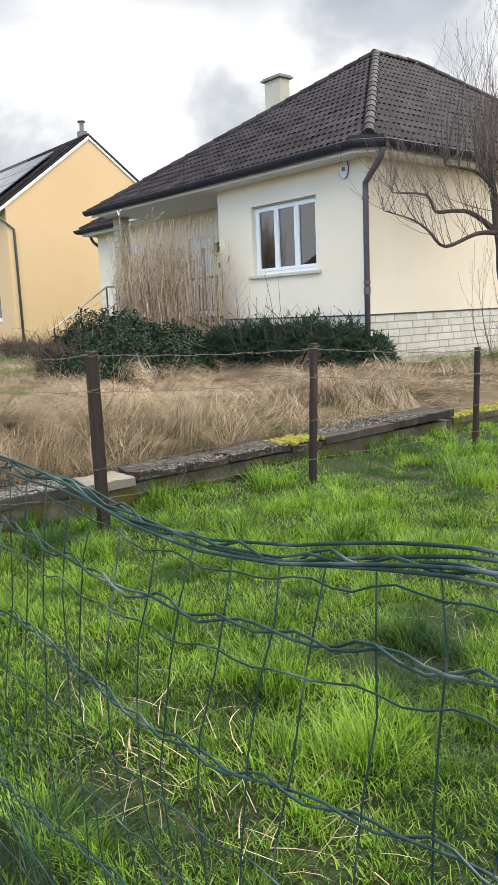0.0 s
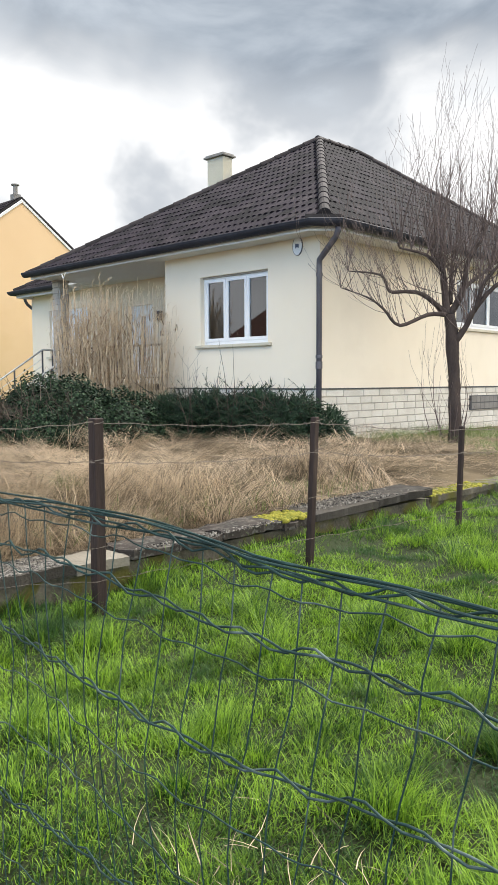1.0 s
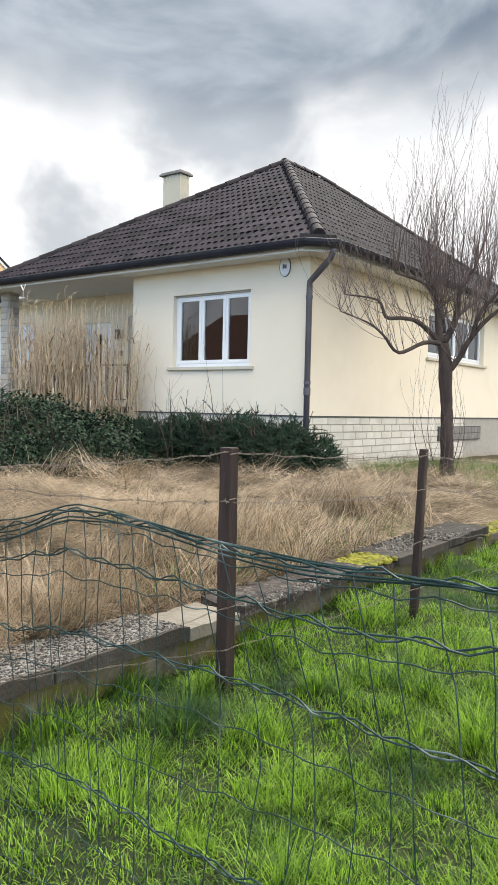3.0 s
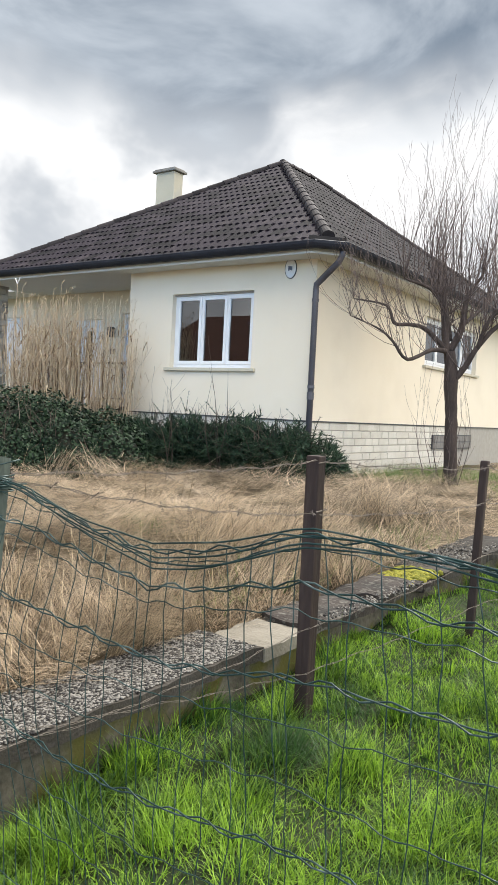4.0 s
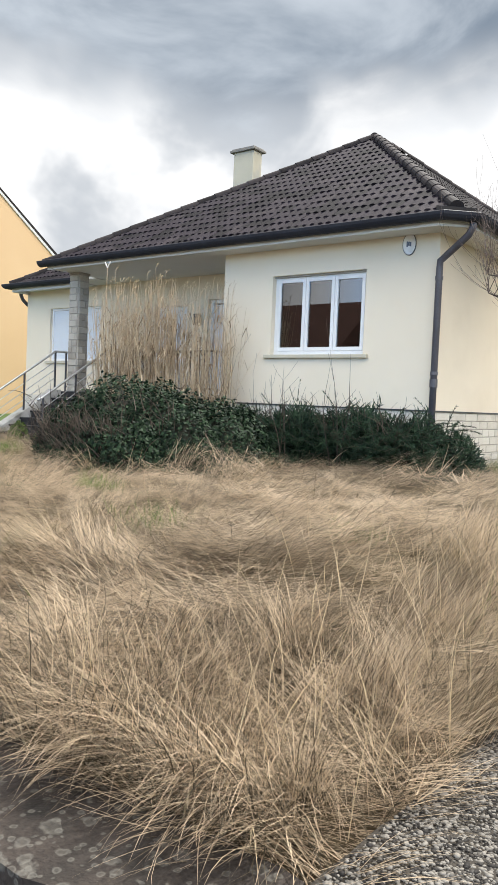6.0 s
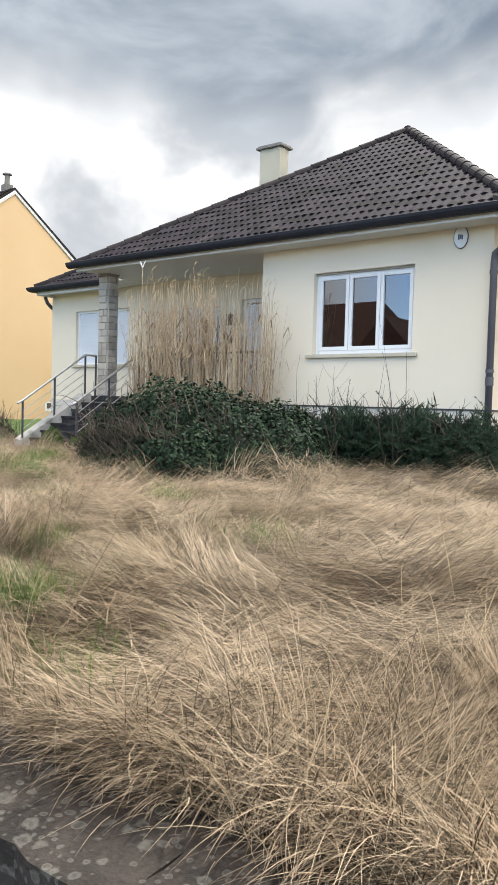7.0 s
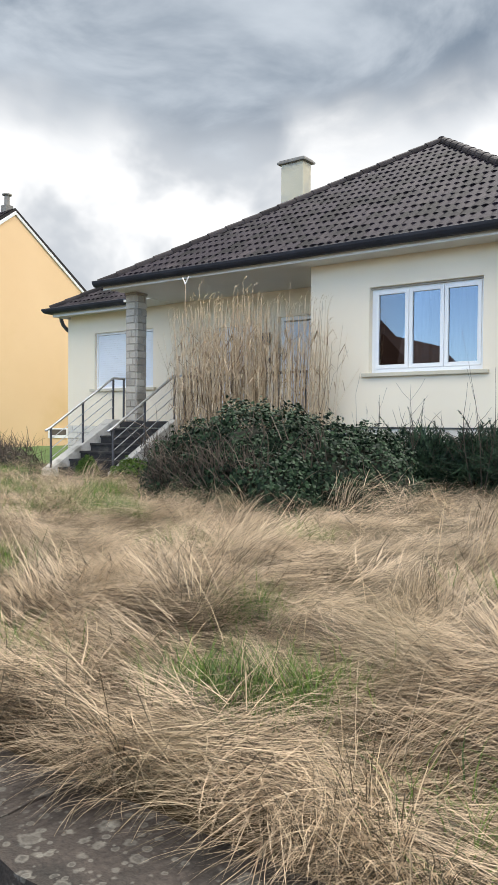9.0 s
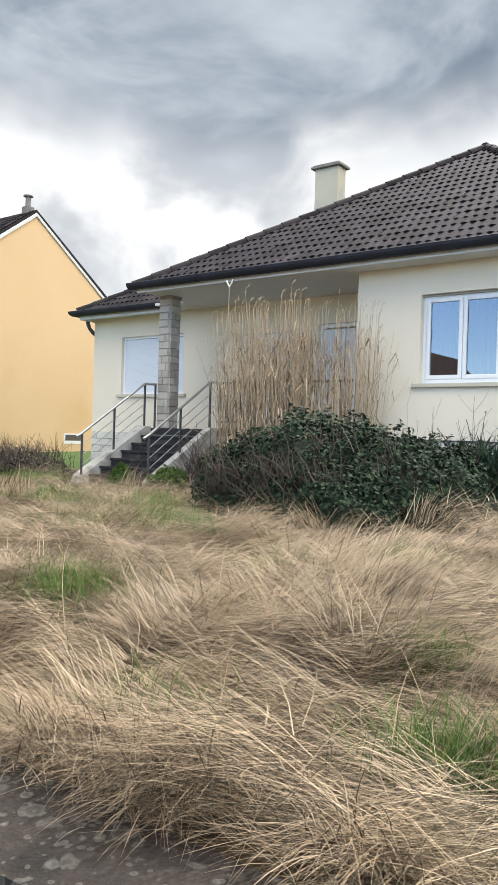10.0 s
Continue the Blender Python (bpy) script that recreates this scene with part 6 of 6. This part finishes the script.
mound("withered_bush", [(-19.4, 12.0, 1.3, 0.6, -0.15, 0.55)], 2500, (0.05, 0.02), M["twig"], "withered brown brush beside the stairs", "bush", 5, 700, (-20.6, -18.2, 11.6, 12.4, -0.1, 0.35), (0.25, 0.5))
mound("withered_bush", [(-14.75, 12.35, 0.5, 0.5, -0.15, 0.5)], 600, (0.05, 0.02), M["twig"], "withered brown brush under the reeds by the stairs", "bush", 15, 500, (-15.1, -14.2, 11.9, 12.5, -0.1, 0.35), (0.25, 0.6))
for k, (x, y, r) in enumerate(((-16.2, 11.6, 0.22), (-15.2, 11.65, 0.36))):
    mound("box_shrub", [(x, y, r, r * 0.9, -0.12, 0.40)], 3200, (0.035, 0.014), M["tuft"], "small fresh green shrub at the foot of the stairs", "bush", 6 + k)


def sapling(x, y, z, height, seed, label):
    rr = random.Random(seed)
    plant = thing("bare_sapling", (x, y, z), label, "sapling", "bare saplings")
    b = Batch()

    def stem(p, d, ln, r, depth):
        pts, rad, q, dd = [p], [r], Vector(p), Vector(d)
        for k in range(7):
            dd = (dd + Vector((rr.uniform(-0.12, 0.12), rr.uniform(-0.12, 0.12), 0.05))).normalized()
            q = q + dd * ln / 7
            pts.append(q.copy())
            rad.append(max(0.0015, r * (1 - k / 7)))
            if depth and rr.random() < 0.5 and k > 1:
                stem(q, (dd + Vector((rr.uniform(-0.8, 0.8), rr.uniform(-0.8, 0.8), 0.1))).normalized(), ln * 0.25, rad[-1] * 0.6, depth - 1)
        b.tube(pts, rad, 4, closed=False)
    for k in range(3):
        stem(Vector((x + rr.uniform(-0.1, 0.1), y + rr.uniform(-0.1, 0.1), z)), Vector((rr.uniform(-0.12, 0.12), rr.uniform(-0.1, 0.1), 1)).normalized(), height * rr.uniform(0.6, 1.0), 0.008, 1)
    part("stem", b.mesh("stem"), M["twig"], plant)


sapling(-11.90, 13.2, -0.1, 1.75, 1, "thin bare sapling growing up the cream wall")
sapling(-10.65, 12.0, -0.1, 1.55, 2, "thin bare sapling between ivy and juniper")
sapling(-9.75, 12.1, -0.1, 1.75, 3, "thin bare sapling in the juniper")
sapling(-12.75, 12.9, -0.1, 1.9, 4, "thin bare sapling beside the reeds")


# ---- grass ----
def blades(name, pos, length, width, azim, bend0, bend1, segs, mat, label, category, seed, curl=0.5):
    """Tapered blades as one mesh: each starts at bend0 from the upright and curls to bend0 + bend1."""
    rng = np.random.default_rng(seed)
    n = len(pos)
    p = pos.astype(np.float32).copy()
    twist = rng.normal(0, curl, n)
    rows = []
    for k in range(segs + 1):
        t = k / segs
        dirx, diry = np.cos(azim + twist * t), np.sin(azim + twist * t)
        sx, sy = -diry, dirx
        if k < segs:
            w = width * (1 - t ** 1.4) * 0.5
            rows.append(np.stack([p[:, 0] - sx * w, p[:, 1] - sy * w, p[:, 2]], 1))
            rows.append(np.stack([p[:, 0] + sx * w, p[:, 1] + sy * w, p[:, 2]], 1))
        else:
            rows.append(p.copy())
        th = bend0 + bend1 * t
        p = p + np.stack([np.sin(th) * dirx, np.sin(th) * diry, np.cos(th)], 1) * (length / segs)[:, None]
    v = np.stack(rows, 1).reshape(-1, 3)
    m = 2 * segs + 1
    o = (np.arange(n) * m)[:, None]
    quads = np.concatenate([o + np.array([[2 * k, 2 * k + 1, 2 * k + 3, 2 * k + 2]]) for k in range(segs - 1)]) if segs > 1 else np.zeros((0, 4), int)
    tris = o + np.array([[2 * segs - 2, 2 * segs - 1, 2 * segs]])
    return solo(name, from_arrays(name, v, [quads, tris]), mat, label, category, kind="stuff")


def scatter(rng, x0, x1, y0, y1, per_m2):
    n = int((x1 - x0) * (y1 - y0) * per_m2)
    return np.stack([rng.uniform(x0, x1, n), rng.uniform(y0, y1, n)], 1)


def tussocks(rng, x0, x1, y0, y1, clumps_m2, per_clump, spread):
    """Roots gathered in clumps: the roots, their clump's number, and the way outward from its middle."""
    k = int((x1 - x0) * (y1 - y0) * clumps_m2)
    c = np.stack([rng.uniform(x0, x1, k), rng.uniform(y0, y1, k)], 1)
    count = rng.poisson(per_clump, k)
    idx = np.repeat(np.arange(k), count)
    off = rng.normal(0, 1, (len(idx), 2)) * (spread * rng.uniform(0.6, 1.4, k))[idx][:, None]
    return c[idx] + off, c, idx, off


def build_lawn():
    rng = np.random.default_rng(21)
    parts = []
    for (x0, x1, y0, y1, cm, pc, sp) in ((-4.70, -0.2, 3.95, 7.0, 75, 120, 0.05), (-4.70, -0.8, 7.0, 12.0, 56, 95, 0.06), (-4.70, 1.5, 12.0, 17.0, 8, 60, 0.1), (-0.2, 2.0, 3.95, 12.0, 34, 80, 0.07)):
        xy, c, idx, off = tussocks(rng, x0, x1, y0, y1, cm, pc, sp)
        size = np.clip(rng.gamma(3.2, 0.31, len(c)), 0.3, 2.3) * np.clip(0.92 + 1.25 * value_noise(c[:, 0] * 3.3, c[:, 1] * 3.3, 7) + 0.5 * value_noise(c[:, 0] * 0.9, c[:, 1] * 0.9, 8), 0.5, 2.2)
        lean = rng.uniform(0, 6.283, len(c))
        r = np.hypot(off[:, 0], off[:, 1]) / sp
        az = np.where(rng.random(len(idx)) < 0.6, np.arctan2(off[:, 1], off[:, 0]), lean[idx]) + rng.normal(0, 0.5, len(idx))
        parts.append((xy, 0.066 * np.maximum(size, 0.5)[idx] * rng.uniform(0.55, 1.3, len(idx)), az, np.clip(0.12 + 0.3 * r, 0, 0.9), r))
    flat = scatter(rng, -4.72, -0.2, 4.2, 8.0, 3200)
    parts.append((flat, rng.uniform(0.02, 0.06, len(flat)), rng.uniform(0, 6.283, len(flat)), rng.uniform(0.2, 0.9, len(flat)), np.ones(len(flat))))
    xy, ln, az, b0, r = (np.concatenate([p[k] for p in parts]) for k in range(5))
    ok = (xy[:, 0] < 2) & (xy[:, 0] > -4.73)
    xy, ln, az, b0, r = xy[ok], ln[ok], az[ok], b0[ok], r[ok]
    n = len(xy)
    x, y = xy[:, 0], xy[:, 1]
    pos = np.stack([x, y, ground_z(x, y) - 0.005 + 0.02 * np.exp(-r)], 1)
    blades("lawn_grass", pos, ln, rng.uniform(0.0025, 0.0055, n), az, b0, rng.uniform(0.3, 1.5, n), 3, M["green_blade"], "lush uneven bright green lawn grass in tufts", "grass", 1)


def build_dry():
    rng = np.random.default_rng(22)
    parts = []
    for (x0, x1, y0, y1, cm, pc, sp) in ((-11.0, -5.02, 4.38, 6.2, 105, 110, 0.06), (-11.0, -5.02, 6.2, 8.0, 62, 80, 0.075), (-15.0, -11.0, 4.4, 8.0, 30, 62, 0.09), (-15.0, -5.02, 8.0, 11.2, 30, 62, 0.09), (-22.0, -15.0, 5.0, 11.6, 6, 80, 0.16),
                                         (-11.0, -5.02, 11.2, 13.5, 8, 90, 0.14), (-9.0, -5.02, 13.5, 21.0, 4, 70, 0.18), (-17.5, -11.0, 11.2, 11.8, 8, 80, 0.12)):
        xy, c, idx, off = tussocks(rng, x0, x1, y0, y1, cm, pc, sp)
        n, cx, cy = len(idx), c[:, 0], c[:, 1]
        # wind has laid the grass in swathes, mostly along the street
        flow = 0.55 + 0.55 * value_noise(cx * 0.6, cy * 0.6, 11) + 0.45 * value_noise(cx * 1.8, cy * 1.8, 12) + rng.normal(0, 0.30, len(c)) + np.where(rng.random(len(c)) < 0.35, math.pi, 0)
        hum = 1.2 * value_noise(cx * 1.2 + cy * 0.5, cy * 1.9 - cx * 0.6, 17) + 0.7 * value_noise(cx * 3.1, cy * 3.1, 18) + rng.normal(0, 0.45, len(c))
        flat = np.clip(rng.normal(1.38, 0.12, len(c)), 1.0, 1.55)
        flat = np.where(rng.random(len(c)) < 0.03, rng.uniform(0.4, 0.9, len(c)), flat)
        flat = np.where((cx > -5.95 + 0.25 * value_noise(cy, cx, 51)) & (cy < 10) & (rng.random(len(c)) < 0.55), rng.uniform(0.2, 0.9, len(c)), flat)
        az = flow[idx] + rng.normal(0, 0.24, n) + np.where(rng.random(n) < 0.08, rng.uniform(-1.5, 1.5, n), 0)
        b0 = np.clip(flat[idx] + rng.normal(0, 0.22, n), 0.0, 1.55)
        b1 = np.clip(1.72 - b0, 0.05, 1.4) * rng.uniform(0.3, 1.0, n)
        ln = np.where(flat[idx] < 0.95, rng.uniform(0.18, 0.40, n), rng.uniform(0.12, 0.36, n)) * (1 + 0.10 * hum[idx])
        lift = 0.035 + np.clip(0.06 + 0.14 * hum[idx], 0.0, 0.32) * rng.uniform(0.0, 1.0, n) ** 0.6
        edge = (xy[:, 1] < 4.75) & (xy[:, 0] < -5.2) & (rng.random(n) < 0.15 + 0.6 * (value_noise(xy[:, 0] * 2.2, xy[:, 1] * 0.0, 40) > 0))
        az = np.where(edge, -1.3 + rng.normal(0, 0.6, n), az)
        parts.append((xy, ln, az, b0, b1, lift, rng.uniform(0.0016, 0.0038, n) * (1.0 if y1 <= 6.2 else 1.25 if y1 <= 8 else 1.9)))
    xy, ln, az, b0, b1, lift, wd = (np.concatenate([p[k] for p in parts]) for k in range(7))
    ok = ((xy[:, 0] < -5.0) & (xy[:, 1] > np.where(xy[:, 0] < -7.0, 4.42, 4.34)))
    xy, ln, az, b0, b1, lift, wd = (q[ok] for q in (xy, ln, az, b0, b1, lift, wd))
    pos = np.stack([xy[:, 0], xy[:, 1], ground_z(xy[:, 0], xy[:, 1]) + lift], 1)
    blades("dry_grass", pos, ln, wd, az, b0, b1, 3, M["dry_blade"], "long matted straw-coloured dry grass, blown flat", "grass", 2, 0.38)
    # tufts leaning out over the street coping
    k = 46
    cx = np.concatenate([rng.uniform(-6.55, -5.15, k), rng.uniform(-9.6, -6.55, 45)])
    idx = np.repeat(np.arange(len(cx)), 75)
    n = len(idx)
    x = cx[idx] + rng.normal(0, 0.05, n)
    y = 4.46 + rng.normal(0, 0.05, n)
    reach = np.where(cx < -6.55, rng.uniform(0.45, 0.85, len(cx)), rng.uniform(0.5, 0.9, len(cx)))[idx]
    pos = np.stack([x, y, ground_z(x, y) + rng.uniform(0.02, 0.2, n)], 1)
    lean = (-1.45 + rng.normal(0, 0.4, len(cx)))[idx] + rng.normal(0, 0.28, n)
    blades("grass_fringe", pos, rng.uniform(0.25, 0.46, n) * reach, rng.uniform(0.0018, 0.004, n), lean, rng.uniform(0.5, 1.3, n), rng.uniform(0.5, 1.1, n), 5, M["dry_blade"], "dry grass hanging over the coping in tufts", "grass", 6, 0.3)
    # seed heads standing above the mat
    xy = np.concatenate([scatter(rng, -10.0, -5.0, 4.3, 8.5, 11), scatter(rng, -6.0, -5.05, 4.3, 8, 70)])
    n = len(xy)
    pos = np.stack([xy[:, 0], xy[:, 1], ground_z(xy[:, 0], xy[:, 1]) + 0.1], 1)
    blades("dry_stems", pos, rng.uniform(0.35, 0.65, n), rng.uniform(0.002, 0.004, n), rng.uniform(0, 6.28, n), rng.uniform(0.1, 0.9, n), rng.uniform(0.3, 1.4, n), 5, M["plume"], "single pale dry grass stems", "grass", 3)


def build_tufts():
    rng = np.random.default_rng(23)
    ps = []
    for cx, cy, r, k in ((-7.8, 5.05, 0.26, 620), (-8.33, 5.6, 0.18, 320), (-11.1, 7.5, 0.30, 900), (-11.5, 7.5, 0.30, 300), (-10.3, 5.6, 0.34, 800), (-7.0, 4.75, 0.3, 160), (-8.9, 4.85, 0.3, 180), (-7.4, 6.3, 0.3, 160), (-9.6, 6.6, 0.3, 160), (-14.4, 8.95, 0.45, 400), (-12.0, 8.1, 0.3, 300), (-13.2, 9.2, 0.4, 300), (-6.4, 6.9, 0.2, 200), (-9.2, 7.4, 0.25, 260), (-12.6, 8.4, 0.6, 420), (-13.6, 8.3, 0.7, 420), (-11.9, 7.2, 0.5, 260), (-8.05, 4.95, 0.22, 420),
                          (-16.5, 10.2, 0.7, 700), (-18.0, 9.0, 0.8, 500), (-7.8, 14.2, 0.8, 1400), (-6.6, 15.6, 0.9, 1400), (-5.6, 13.5, 0.7, 700), (-8.2, 16.5, 0.8, 1000)):
        ps.append(np.stack([cx + rng.normal(0, r * 0.5, k), cy + rng.normal(0, r * 0.4, k)], 1))
    xy = np.concatenate(ps + [scatter(rng, -5.5, -5.0, 5.9, 9.5, 260)])
    n = len(xy)
    pos = np.stack([xy[:, 0], xy[:, 1], ground_z(xy[:, 0], xy[:, 1]) + 0.09 + 0.06 * rng.random(n)], 1)
    blades("green_tufts", pos, rng.uniform(0.09, 0.24, n), rng.uniform(0.0025, 0.005, n), rng.uniform(0, 6.28, n), rng.uniform(0.4, 1.2, n), rng.uniform(0.3, 0.8, n), 3, M["tuft"], "green grass tufts in the dry grass", "grass", 4)


def build_straw():
    rng = np.random.default_rng(24)
    ps = [np.stack([cx + rng.normal(0, r * 0.5, k), cy + rng.normal(0, r * 0.5, k)], 1) for cx, cy, r, k in ((-1.75, 4.6, 0.45, 110), (-1.4, 4.75, 0.25, 40), (-2.1, 4.55, 0.2, 50), (-2.6, 8.0, 0.5, 200), (-3.2, 9.2, 0.4, 160), (-1.6, 6.0, 0.5, 120))]
    xy = np.concatenate(ps)
    xy = xy[xy[:, 1] > 4.3]
    n = len(xy)
    pos = np.stack([xy[:, 0], xy[:, 1], ground_z(xy[:, 0], xy[:, 1]) + rng.uniform(0.01, 0.06, n)], 1)
    blades("lawn_straw", pos, rng.uniform(0.07, 0.2, n), rng.uniform(0.002, 0.004, n), rng.uniform(0, 6.28, n), rng.uniform(0.8, 1.45, n), rng.uniform(0.1, 0.6, n), 3, M["dry_blade"], "withered straw lying in the lawn", "grass", 5)


build_straw()
build_lawn()
build_dry()
build_tufts()


# ---- stones and tiles, piece by piece ----
stone_courses(plinth, "x", XR - 0.024, 1, YF + 0.03, 20.5, -0.15, Z_PLINTH - 0.016, 7, 0.42, M["plinth"], seed=3)
stone_courses(plinth, "y", YF + 0.024, 1, XP + 0.03, XR - 0.03, -0.15, Z_PLINTH - 0.016, 7, 0.42, M["plinth"], seed=4)
stone_courses(plinth, "y", YP - 0.013, 1, XL + 0.03, -17.6, 0.0, Z_PLINTH - 0.02, 5, 0.42, M["plinth"], seed=5)
stone_courses(pillar, "y", 13.74, 1, -17.48, -17.20, Z_PORCH + 0.002, Z_TOP - 0.052, 18, 0.24, M["pillar"], seed=6)
stone_courses(pillar, "x", -17.20, 1, 13.74, 14.01, Z_PORCH + 0.002, Z_TOP - 0.052, 18, 0.24, M["pillar"], seed=7)
tiled_face(roof, (EX0, EY0, EZ), (1, 0, 0), APEX0, W, lambda v: (APEX0.x - EX0) * v / LF, lambda v: W - max((EX1 - APEX0.x) * v / LF, CH - 0.75 * v), True)
